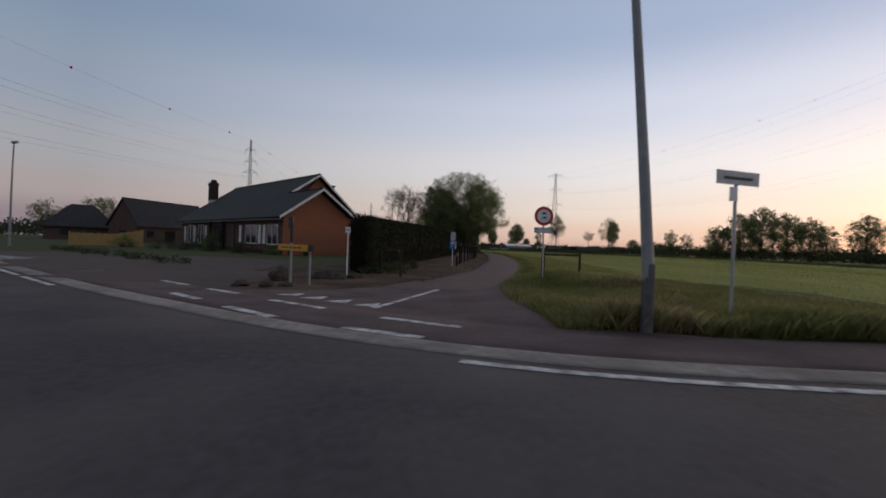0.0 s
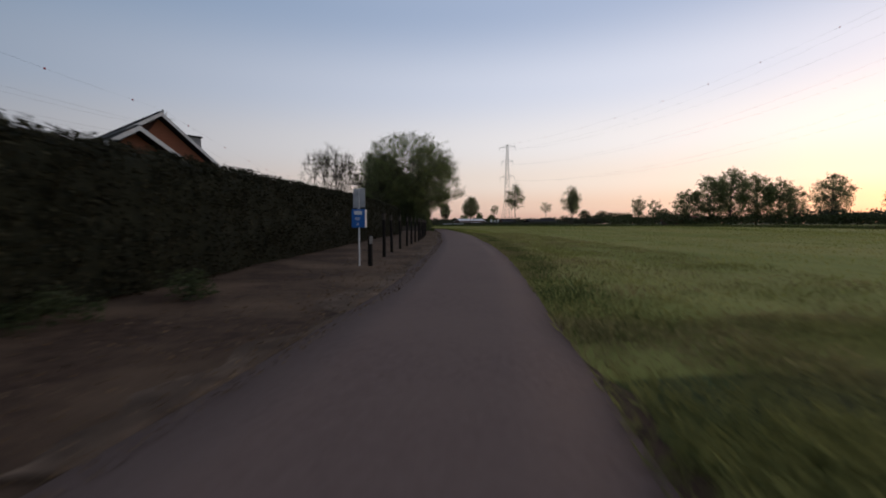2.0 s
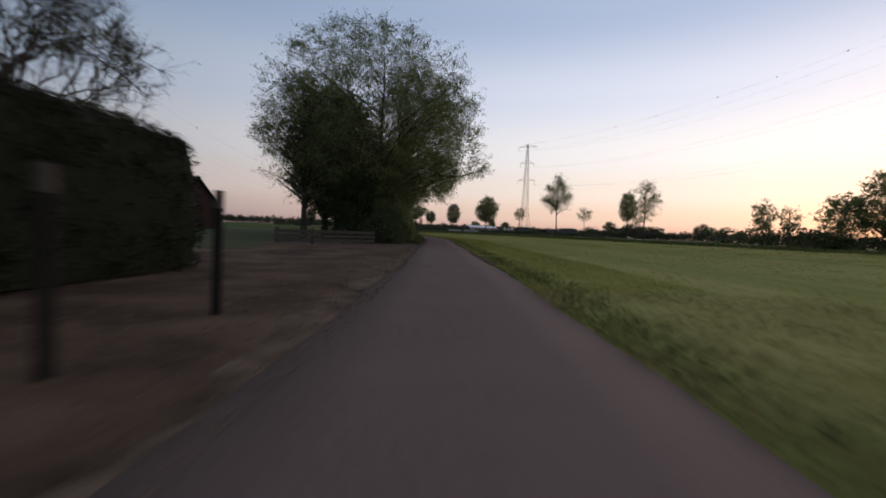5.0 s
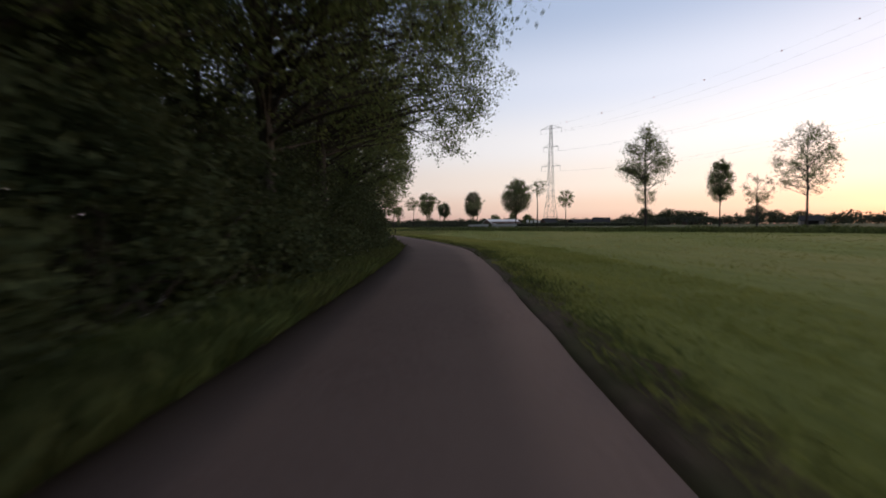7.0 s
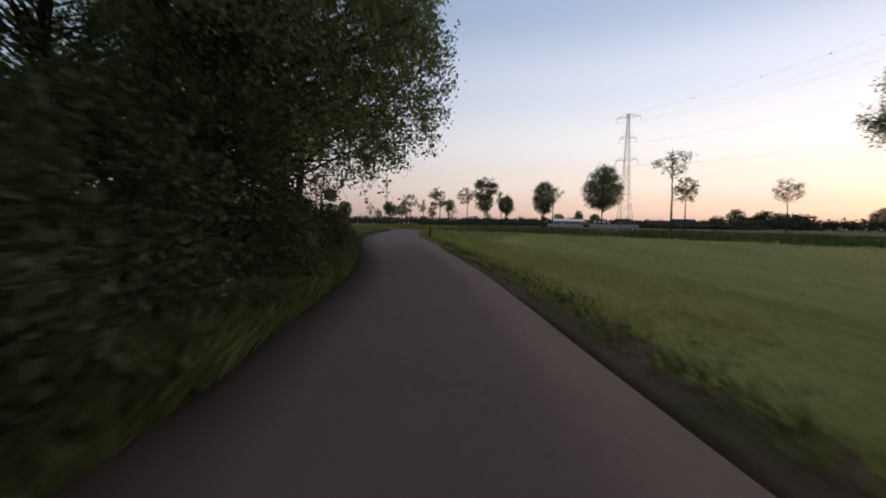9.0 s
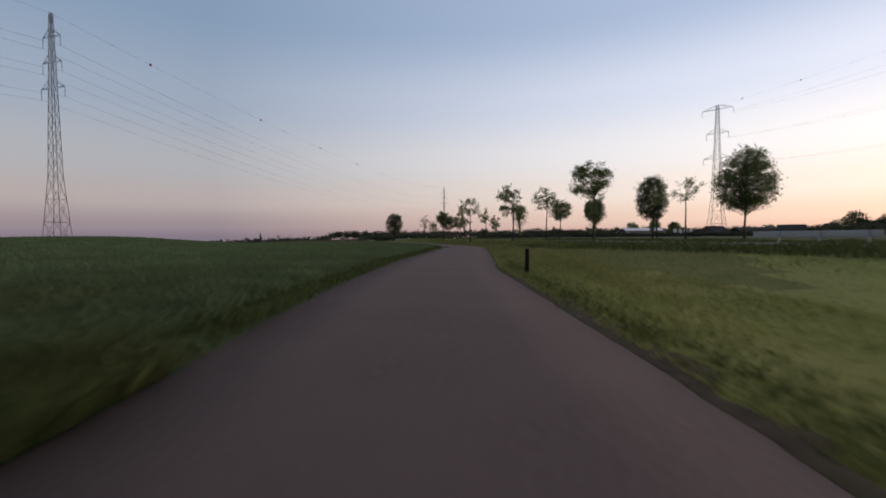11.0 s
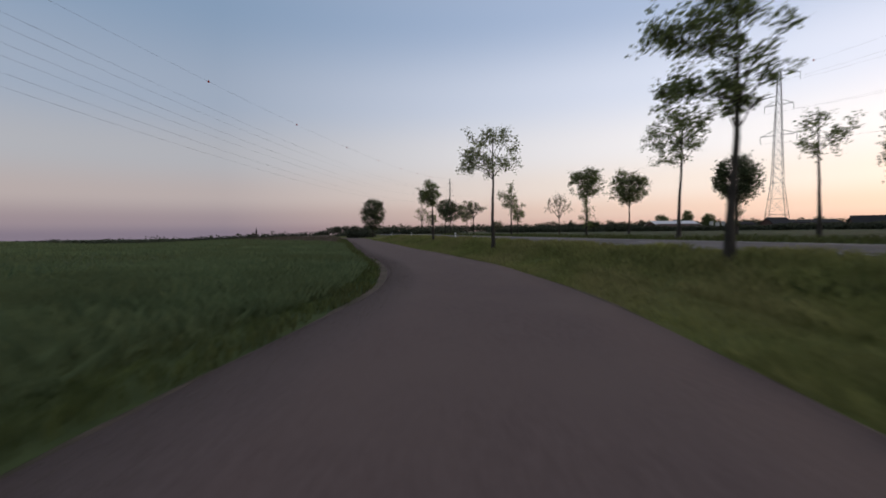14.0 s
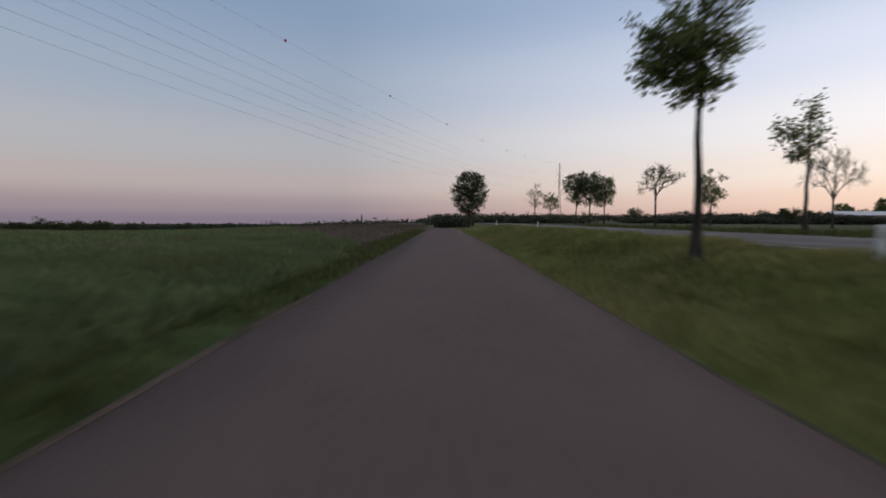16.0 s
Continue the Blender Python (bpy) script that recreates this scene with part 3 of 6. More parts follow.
lane = strip("road_lane", np.stack([lx + rag(len(ys), 0.09), ys], 1), np.stack([rx + rag(len(ys), 0.09), ys], 1), -0.03 * np.clip((18 - ys) / 4, 0, 1), M_ASPHALT,
             "narrow worn reddish-grey asphalt farm lane")
# highway along the tree row
ss = np.concatenate([np.arange(-420, 700, 12.0)])
hx, hy = -0.437, 0.899
p0 = np.array([NX * ROAD_IN, NY * ROAD_IN])
ax = p0[0] + ss * hx
ay = p0[1] + ss * hy
w_ = ROAD_OUT - ROAD_IN
highway = strip("road_highway", np.stack([ax, ay], 1), np.stack([ax + NX * w_, ay + NY * w_], 1), ROAD_Z, M_HIGHWAY, "grey two-lane asphalt highway on a low embankment", thick=0.3)
for k, o in enumerate((0.35, w_ - 0.35)):
    strip("edge_line", np.stack([ax + NX * o, ay + NY * o], 1), np.stack([ax + NX * (o + 0.15), ay + NY * (o + 0.15)], 1), ROAD_Z + 0.018, M_PAINT, thick=0.004, parent=highway, camber=0.0)
# first road and junction
EDGE = np.array([(-150, 106), (-60, 48.0), (-30, 27.2), (-18.5, 18.9), (-12, 13.9), (-8.4, 11.15), (-5.6, 9.3), (-3.3, 7.75), (-0.6, 6.3), (1.8, 5.55), (5.3, 5.3), (12, 5.5), (30, 7.2), (150, 22)])
ex = np.concatenate([np.arange(-150, -20, 5.0), np.arange(-20, 20, 0.5), np.arange(20, 151, 5.0)])
ey = np.interp(ex, EDGE[:, 0], EDGE[:, 1])
for _ in range(6):
    ey[1:-1] = (ey[:-2] + 2 * ey[1:-1] + ey[2:]) / 4
edge = np.stack([ex, ey], 1)
tg = np.gradient(edge, axis=0)
tg /= np.linalg.norm(tg, axis=1)[:, None]
nr = np.stack([tg[:, 1], -tg[:, 0]], 1)        # towards the road's middle
old_road = strip("road_junction", edge + nr * 7.4, edge + nr * 0.55, 0.0, M_ASPHALT_DARK, "dark asphalt main road bending past the junction", thick=0.06)
strip("pavement_gutter", edge + nr * 0.55, edge, 0.012, M_CONCRETE, "pale concrete gutter strip along the road", "gutter", 0.06, camber=0.0)
sel = (ex > 0.4)
strip("edge_line", (edge + nr * 0.95)[sel], (edge + nr * 0.80)[sel], 0.014, M_PAINT, thick=0.004, parent=old_road, camber=0.0)
sel = (ex < -8.5)
strip("edge_line", (edge + nr * 0.85)[sel], (edge + nr * 0.70)[sel], 0.014, M_PAINT, thick=0.004, parent=old_road, camber=0.0)
cyc = (ex > -60) & (ex < 60)
strip("pavement_cycleway", edge[cyc], (edge - nr * 1.9)[cyc], -0.004, M_APRON, "worn asphalt cycle path beside the road", "cycle path", 0.05, camber=0.0)

APRON = [(-9, 11.6), (-5, 9.0), (-2, 7.2), (1, 6.3), (4.6, 6.1), (4.4, 7.35), (3.2, 7.75), (2.5, 8.5), (2.0, 9.6), (1.8, 10.9), (1.8, 12.2), (2.3, 17.0),
         (-0.9, 17.0), (-1.9, 14.2), (-2.7, 13.0), (-3.9, 12.2), (-5.2, 11.9), (-6.6, 12.2), (-8.6, 13.1)]
bm = bmesh.new()
f = bm.faces.new([bm.verts.new((x, y, -0.01)) for x, y in APRON])
r = bmesh.ops.extrude_face_region(bm, geom=[f])
bmesh.ops.translate(bm, verts=[v for v in r["geom"] if isinstance(v, bmesh.types.BMVert)], vec=(0, 0, -0.05))
bmesh.ops.recalc_face_normals(bm, faces=bm.faces)
tagged(part("pavement_apron", bm, M_APRON), "worn asphalt mouth of the lane at the junction", "junction", kind="structure")


def paint(name, pts, z, parent, mat=None):
    """A painted mark with a slightly raised body."""
    bm = bmesh.new()
    vs = [bm.verts.new((x, y, z)) for x, y in pts]
    f = bm.faces.new(vs)
    r = bmesh.ops.extrude_face_region(bm, geom=[f])
    bmesh.ops.translate(bm, verts=[v for v in r["geom"] if isinstance(v, bmesh.types.BMVert)], vec=(0, 0, 0.004))
    bmesh.ops.recalc_face_normals(bm, faces=bm.faces)
    return part(name, bm, mat or M_PAINT, parent)


def dash(x0, y0, x1, y1, w, z, parent, name="dash"):
    d = Vector((x1 - x0, y1 - y0)).normalized()
    nx_, ny_ = -d.y * w / 2, d.x * w / 2
    return paint(name, [(x0 + nx_, y0 + ny_), (x0 - nx_, y0 - ny_), (x1 - nx_, y1 - ny_), (x1 + nx_, y1 + ny_)], z, parent)


for x0, y0, x1, y1 in ((-8.2, 13.3, -7.0, 12.4), (-6.0, 11.64, -4.9, 10.86), (-3.72, 9.9, -2.3, 8.92), (-1.06, 8.06, 0.34, 7.38)):
    dash(x0, y0, x1, y1, 0.17, -0.002, old_road)
for x0, y0, x1, y1 in ((-6.26, 10.52, -5.19, 9.64), (-4.14, 8.71, -2.84, 7.70), (-1.5, 7.0, -0.25, 6.42)):
    dash(x0, y0, x1, y1, 0.2, -0.002, old_road)
for k in range(4):
    tx, ty = -3.99 + k * 0.70, 11.02 - k * 0.47
    paint("give_way_triangle", [(tx, ty - 0.02), (tx + 0.52, ty - 0.2), (tx + 0.55, ty + 0.42)], -0.008, old_road)
dash(-1.36, 9.3, -0.12, 13.62, 0.14, -0.008, lane, "lane_line")
mid = edge + nr * 3.7
for a, b in ((-6.2, -4.9), (-14.0, -11.5), (-22, -19), (3.4, 5.4), (9, 12)):
    dash(a, float(np.interp(a, mid[:, 0], mid[:, 1])), b, float(np.interp(b, mid[:, 0], mid[:, 1])), 0.16, 0.026, old_road, "centre_dash")
for s0 in np.arange(-60, 260, 11.0):
    q0, q1 = p0 + np.array([NX, NY]) * w_ / 2 + np.array([hx, hy]) * s0, p0 + np.array([NX, NY]) * w_ / 2 + np.array([hx, hy]) * (s0 + 2.6)
    dash(q0[0], q0[1], q1[0], q1[1], 0.14, ROAD_Z + 0.026, highway, "centre_dash")

# pale sand along the lane's left edge, bare soil on its right, worn shoulder by the wheat
yy_ = np.arange(20, 96, 0.2)
xl_, xr_ = np.interp(yy_, ys, lx), np.interp(yy_, ys, rx)
w_s = np.clip(0.75 + 0.45 * np.sin(yy_ * 0.9) * np.sin(yy_ * 0.37 + 1) + rag(len(yy_), 0.5), 0.12, 1.6)
strip("verge_sand", np.stack([xl_ - w_s, yy_], 1), np.stack([xl_ + 0.06, yy_], 1), -0.006, M_SANDLIGHT, "pale loose sand along the lane's edge", "verge", 0.05, camber=0.0, tilt=(-0.07, 0))
yy_ = np.arange(82, 172, 0.18)
xr_ = np.interp(yy_, ys, rx)
w_s = np.clip(np.interp(yy_, [82, 96, 108, 142, 147, 172], [0.2, 0.35, 0.5, 0.6, 0.4, 0.2]) + 0.12 * np.sin(yy_ * 0.5) * np.sin(yy_ * 0.83 + 1) + rag(len(yy_), 0.3), 0.08, 1.3)
strip("verge_soil", np.stack([xr_ - 0.05, yy_], 1), np.stack([xr_ + w_s, yy_], 1), 0.004, M_SOILDARK, "dark bare soil along the lane's edge", "verge", 0.08, camber=0.012, tilt=(-0.010, 0.012))
yy_ = np.arange(160, 262, 0.6)
xl_ = np.interp(yy_, ys, lx)
w_s = np.clip(0.12 + 0.27 * np.exp(-((yy_ - 210) / 7) ** 2) + rag(len(yy_), 0.06), 0.02, 0.7)
strip("verge_shoulder", np.stack([xl_ - w_s, yy_], 1), np.stack([xl_ + 0.05, yy_], 1), -0.006, M_SHOULDER, "pale worn shoulder between lane and wheat", "verge", 0.05, camber=0.0, tilt=(-0.03, 0.004))
xr_ = np.interp(yy_, ys, rx)
w_s = np.clip(0.18 + rag(len(yy_), 0.08), 0.05, 0.5)
strip("verge_shoulder", np.stack([xr_ - 0.05, yy_], 1), np.stack([xr_ + w_s, yy_], 1), -0.006, M_SHOULDER, "pale worn shoulder between lane and grass", "verge", 0.05, camber=0.0, tilt=(0, -0.06))
bm = bmesh.new()
f = bm.faces.new([bm.verts.new((x, y, 0.025)) for x, y in ((5.4, 101.3), (6.3, 100.8), (7.4, 100.6), (8.2, 100.9), (8.4, 101.6), (7.9, 102.9), (7.2, 104.0), (6.2, 103.5), (5.5, 102.6))])
r = bmesh.ops.extrude_face_region(bm, geom=[f])
bmesh.ops.translate(bm, verts=[v for v in r["geom"] if isinstance(v, bmesh.types.BMVert)], vec=(0, 0, -0.08))
bmesh.ops.recalc_face_normals(bm, faces=bm.faces)
tagged(part("verge_sand", bm, M_SANDLIGHT), "pale sandy patch where a track leaves the lane", "verge", kind="structure")
yy_ = np.arange(9.6, 24, 0.2)
xr_ = np.where(yy_ < 14.2, np.interp(yy_, [9.6, 10.9, 12.2, 14.2], [2.0, 1.85, 1.85, 2.0]), np.interp(yy_, ys, rx))
w_s = np.clip(0.3 + 0.15 * np.sin(yy_ * 0.7) + rag(len(yy_), 0.4), 0.06, 0.7) * np.clip((24 - yy_) / 6, 0.1, 1)
strip("verge_soil", np.stack([xr_ - 0.1, yy_], 1), np.stack([xr_ + w_s, yy_], 1), -0.012, M_SAND, "trodden brown soil at the lane's corner", "verge", 0.05, camber=0.0, tilt=(0.0, 0.01))
# old tar streaks in the lane
for cx0, cy0, ln_, w0, turn in ((10.9, 138.4, 1.5, 0.05, -4), (1.2, 185.6, 3.2, 0.10, -10), (0.6, 15.6, 1.6, 0.3, 60), (-0.5, 12.6, 1.3, 0.35, 80), (-2.2, 11.2, 1.1, 0.3, 70), (1.0, 11.4, 0.9, 0.25, 75), (8.6, 80.5, 1.4, 0.12, 5)):
    q = np.linspace(-1, 1, 9)
    hw = w0 / 2 * (1 - q ** 4) * (1 + 0.3 * np.sin(5 * q + cx0)) + 0.006
    a = radians(90 - turn)
    out = [(cx0 + math.cos(a) * u * ln_ / 2 - math.sin(a) * s_, cy0 + math.sin(a) * u * ln_ / 2 + math.cos(a) * s_) for u, s_ in list(zip(q, hw)) + list(zip(q[::-1], -hw[::-1]))]
    paint("tar_streak", out, 0.021 if cy0 > 17.5 else -0.009 if cy0 < 14 else 0.0, lane, M_TAR)


def gz(x, y):
    return float(ground_z(x, y))


# ---------------------------------------------------------------- house at the junction
house = empty("house", pose(-14.14, 50.62, -0.03, 0, 0, -45))
HE, HR, HX = 3.55, 8.85, -24.5        # eaves, ridge, far end


def gable_block(x0, x1, y0, y1, ze, zr, ridge_y=None):
    """Walls with gable ends, ridge along x."""
    ry_ = (y0 + y1) / 2 if ridge_y is None else ridge_y
    bm = prism([(y0, 0), (y1, 0), (y1, ze), (ry_, zr), (y0, ze)], x1 - x0)
    bmesh.ops.transform(bm, matrix=Matrix(((0, 1, 0, x0), (1, 0, 0, 0), (0, 0, 1, 0), (0, 0, 0, 1))), verts=bm.verts)
    bmesh.ops.recalc_face_normals(bm, faces=bm.faces)
    return bm


def slab(corners, thick):
    """A roof slab from four or three corners, thickened downwards."""
    bm = bmesh.new()
    vs = [bm.verts.new(c) for c in corners]
    f = bm.faces.new(vs)
    r = bmesh.ops.extrude_face_region(bm, geom=[f])
    bmesh.ops.translate(bm, verts=[v for v in r["geom"] if isinstance(v, bmesh.types.BMVert)], vec=(0, 0, -thick))
    bmesh.ops.recalc_face_normals(bm, faces=bm.faces)
    return bm


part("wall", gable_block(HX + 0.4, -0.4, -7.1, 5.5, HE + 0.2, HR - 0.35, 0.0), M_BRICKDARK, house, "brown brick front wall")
# sunward gables get the glow-tinted brick, the front walls the brown one
part("gable_wall", gable_block(-0.39, -0.22, -3.4, 5.45, HE + 0.25, HR - 0.38, 0.0), M_BRICKGLOW, house, "red brick main gable, coloured with the sunset glow")
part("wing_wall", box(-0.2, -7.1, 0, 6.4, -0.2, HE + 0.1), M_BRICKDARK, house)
part("gable_wing", gable_block(6.41, 6.6, -7.1, -0.1, HE + 0.1, 6.1, -3.5), M_BRICKGLOW, house, "red brick wing gable, coloured with the sunset glow")
part("plinth", box(HX + 0.35, -7.16, 0, 6.45, -7.1, 0.4), M_BRICKBLACK, house)
part("roof", slab([(HX, -7.7, HE), (0.3, -7.7, HE), (0.3, 0, HR), (HX, 0, HR)], 0.16), M_ROOF, house)
part("roof", slab([(0.3, 6.0, 3.8), (HX, 6.0, 3.8), (HX, 0, HR), (0.3, 0, HR)], 0.16), M_ROOF, house)
part("wing_roof", slab([(0.3, -7.7, HE), (7.2, -7.7, HE), (7.2, -3.5, 6.43), (0.3, -3.5, 6.43)], 0.16), M_ROOF, house)
part("wing_roof", slab([(7.2, 0.1, 3.95), (-0.2, 0.1, 3.95), (-0.2, -3.5, 6.43), (7.2, -3.5, 6.43)], 0.16), M_ROOF, house)
part("ridge_cap", box(HX - 0.03, -0.13, HR - 0.06, 0.33, 0.13, HR + 0.08, 0.04), M_ROOF, house)
part("ridge_cap", box(0.3, -3.62, 6.37, 7.23, -3.38, 6.5, 0.04), M_ROOF, house)
part("chimney_lead", box(HX + 0.1, -3.8, 6.3, HX + 1.6, -2.4, 6.75, 0.05), M_METAL, house, "grey lead flashing round the chimney")


def barge(x, y0, z0, y1, z1, w=0.26, lift=0.03):
    bm = bmesh.new()
    for px in (x, x + 0.05):
        for yy, zz in ((y0, z0), (y1, z1)):
            bm.verts.new((px, yy, zz + lift))
            bm.verts.new((px, yy, zz + lift - w))
    bm.verts.ensure_lookup_table()
    bmesh.ops.convex_hull(bm, input=bm.verts)
    return part("bargeboard", bm, M_FASCIA, house, "white painted bargeboard")


barge(0.32, -3.55, 6.4, 0, HR)
barge(0.32, 6.0, 3.8, 0, HR)
barge(7.22, -7.75, HE - 0.03, -3.5, 6.43)
barge(7.22, 0.1, 3.95, -3.5, 6.43)
part("roof_box", box(-5.0, 3.0, 5.2, -3.6, 4.2, 8.2, 0.03), M_CLADDING, house, "pale clad boxy stack on the rear slope")
part("stack_cap", box(-5.1, 2.9, 8.2, -3.5, 4.3, 8.32, 0.02), M_ROOF, house)
tube_part("antenna", [(np.array([(-2.2, 1.2, 7.6), (-2.2, 1.2, 9.5)]), np.full(2, 0.02)), (np.array([(-2.2, 0.85, 9.1), (-2.2, 1.85, 9.0)]), np.full(2, 0.012)),
                      (np.array([(-2.5, 1.2, 9.25), (-1.9, 1.2, 9.25)]), np.full(2, 0.01)), (np.array([(-2.5, 1.55, 9.05), (-1.9, 1.55, 9.05)]), np.full(2, 0.01))], M_METAL, house, 6, "thin aerial on the roof")
part("gutter", box(HX, -7.86, HE - 0.16, 7.1, -7.71, HE - 0.02, 0.03), M_BLACK, house)
part("eave_board", box(HX + 0.1, -7.66, HE - 0.34, 7.0, -7.58, HE - 0.2), M_CLADDING, house)
part("soffit", box(HX + 0.1, -7.58, HE - 0.34, 7.0, -7.1, HE - 0.3), M_CLADDING, house)
part("downpipe", box(-3.0 - 1.9, -7.2, 0, -2.9 - 1.9, -7.1, HE - 0.3, 0.02), M_BLACK, house)
ch = box(HX - 0.5, -3.6, 0.0, HX + 0.7, -2.6, 9.35, 0.03)
add_box(ch, HX - 0.6, -3.7, 9.0, HX + 0.8, -2.5, 9.18, 0.02)
add_box(ch, HX - 0.3, -3.4, 9.35, HX + 0.5, -2.8, 9.75, 0.06)
part("chimney", ch, M_BRICKBLACK, house, "tall brown brick chimney with stepped cap")


def window_at(x0, x1, z0, z1, y, parts_n):
    w = part("window", box(x0, y, z0, x1, y + 0.08, z1), M_GLASS, house, "dark window glass")
    bm = box(x0 - 0.07, y - 0.05, z0 - 0.07, x1 + 0.07, y + 0.03, z0)
    add_box(bm, x0 - 0.07, y - 0.05, z1, x1 + 0.07, y + 0.03, z1 + 0.07)
    n = parts_n
    for k in range(n + 1):
        xx = x0 + (x1 - x0) * k / n
        add_box(bm, xx - 0.03, y - 0.05, z0, xx + 0.03, y + 0.03, z1)
    part("frame", bm, M_FASCIA, w)
    part("sill", box(x0 - 0.12, y - 0.14, z0 - 0.13, x1 + 0.12, y + 0.02, z0 - 0.07), M_CONCRETE, w)
    return w


def shutter_at(x0, x1, z0, z1, y):
    bm = box(x0, y - 0.05, z0, x1, y - 0.005, z1, 0.01)
    for k in range(7):
        zz = z0 + 0.12 + k * (z1 - z0 - 0.2) / 7
        add_box(bm, x0 + 0.06, y - 0.065, zz, x1 - 0.06, y - 0.045, zz + 0.09)
    part("shutter", bm, M_FASCIA, house, "white louvred shutter")


FY = -7.1
for wx0, wx1 in ((-1.9, 0.9), (3.3, 5.5)):
    window_at(wx0, wx1, 1.0, 2.75, FY - 0.02, 2)
for wx0, wx1 in ((-21.3, -19.1), (-17.0, -15.0)):
    window_at(wx0, wx1, 0.7, 2.85, FY - 0.02, 2)
for xs in (-3.6, 1.25, 2.3, -22.8, -18.8, -14.5):
    shutter_at(xs, xs + 0.6, 0.95 if xs > -10 else 0.65, 2.8, FY)
dr = box(-9.6, FY - 0.04, 0.1, -8.4, FY + 0.02, 2.3, 0.01)
add_box(dr, -9.4, FY - 0.08, 1.2, -8.6, FY, 2.1)
part("door", dr, M_WOODDARK, house, "dark wooden front door in a porch")
# flat dark sheet on the wall, painting the shade inside the porch
part("porch_shade", box(-11.6, FY - 0.03, 0.05, -7.6, FY - 0.005, 2.9), M_BRICKBLACK, house)
part("porch_post", box(-11.8, -7.5, 0, -11.6, -7.3, HE - 0.3), M_WOODDARK, house)
part("porch_post", box(-7.6, -7.5, 0, -7.4, -7.3, HE - 0.3), M_WOODDARK, house)
tagged(house, "brown brick bungalow with orange gable and white shutters", "house")

# outbuildings further along the road
barn = empty("garage_house", pose(-55.0, 81.0, -0.05, 0, 0, 75.9))
part("wall", gable_block(0.3, 17.5, 0.3, 6.6, 3.3, 7.75), M_BRICKDARK, barn)
part("roof", slab([(0, -0.25, 3.05), (18, -0.25, 3.05), (18, 3.45, 8.1), (0, 3.45, 8.1)], 0.16), M_ROOF, barn)
part("roof", slab([(18, 7.15, 3.05), (0, 7.15, 3.05), (0, 3.45, 8.1), (18, 3.45, 8.1)], 0.16), M_ROOF, barn)
part("ridge_cap", box(-0.05, 3.32, 8.02, 18.05, 3.58, 8.16, 0.03), M_ROOF, barn)
part("gutter", box(0, -0.36, 2.9, 18, -0.24, 3.02, 0.02), M_BLACK, barn)
part("door", box(6.4, 0.22, 0, 8.8, 0.3, 2.3, 0.02), M_WOODDARK, barn)
part("window", box(2.4, 0.22, 1.0, 4.0, 0.3, 2.2, 0.02), M_GLASS, barn)
part("window", box(0.22, 2.6, 1.0, 0.3, 4.2, 2.2, 0.02), M_GLASS, barn)
tagged(barn, "brown brick side building with steep dark tiled roof", "house")
barn2 = empty("neighbour_house", pose(-73.0, 84.5, -0.05, 0, 0, 38))
part("wall", box(-1.4, 0.4, 0, 9.6, 9.2, 2.75), M_BRICKDARK, barn2)
HIP2 = [(-2.0, -0.2, 2.6), (10.2, -0.2, 2.6), (10.2, 9.8, 2.6), (-2.0, 9.8, 2.6), (2.4, 4.8, 7.1), (5.8, 4.8, 7.1)]
for ks in ((0, 1, 5, 4), (2, 3, 4, 5), (1, 2, 5), (3, 0, 4)):
    part("roof", slab([HIP2[k] for k in ks], 0.15), M_ROOF, barn2)
part("window", box(1, 0.32, 0.9, 2.6, 0.4, 2.1, 0.02), M_GLASS, barn2)
part("window", box(5, 0.32, 0.9, 6.6, 0.4, 2.1, 0.02), M_GLASS, barn2)
tagged(barn2, "dark brick house with hipped tiled roof", "house")
yard = empty("board_fence", pose(-38.6, 46.7, 0, 0, 0, 16))
bm = box(-0.06, -0.06, 0, 0.06, 0.06, 1.5, 0.01)
part("post", bm, M_FENCEWOOD, yard)
for k in range(30):
    rise = 0.5 * max(0.0, (k - 17) / 12)
    part("board", box(0.1 + k * 0.22, -0.015, 0.08, 0.3 + k * 0.22, 0.015, 1.32 + rise + 0.03 * (k % 3), 0.005), M_FENCEWOOD, yard)
tagged(yard, "honey-coloured upright board garden fence", "fence")

# ---------------------------------------------------------------- shrubs, hedge


def make_bush(name, seed, x, y, w, d, h, mat, label, n=40, per=40, leaf=0.16, kind="", z0=0.0):
    rng = np.random.default_rng(seed)
    root = empty(name, pose(x, y, gz(x, y) - 0.03, 0, 0, float(rng.uniform(0, 360)) if abs(w - d) < 1 else 0))
    th = rng.uniform(0, 2 * np.pi, n)
    ph = np.arccos(rng.uniform(0.0, 1, n))
    r = rng.uniform(0.55, 1, n) ** 0.5
    c = np.stack([np.cos(th) * np.sin(ph) * w / 2 * r, np.sin(th) * np.sin(ph) * d / 2 * r, z0 + (h - z0) * np.cos(ph) * r * 0.92 + 0.1], 1)
    stems = []
    for k in range(min(n, 14)):
        b0 = rng.normal(0, 0.12, 3) * [w / 2, d / 2, 0]
        stems.append((np.stack([b0, b0 * 0.5 + c[k] * 0.5 + [0, 0, 0.1 * h], c[k]]), np.array([0.035, 0.022, 0.008])))
    if h > 1.0:
        v, f = tubes(stems, 5)
        raw("stem_cluster", v, f, M_BARK, root, smooth=True)
    v, f = leaves(rng, c, np.full(n, (w + d) / 2 * 0.11 + 0.12), per, leaf)
    raw("foliage", v, f, mat, root)
    return tagged(root, label, "bush")


HEDGE = np.array([(19.6, -3.1), (25, -2.85), (31, -2.5), (38.7, -1.75), (48.4, -0.8), (59, 0.4), (70, 1.7), (78, 2.6)])
hedge = empty("clipped_hedge")
hy_ = np.arange(19.6, 78.01, 0.6)
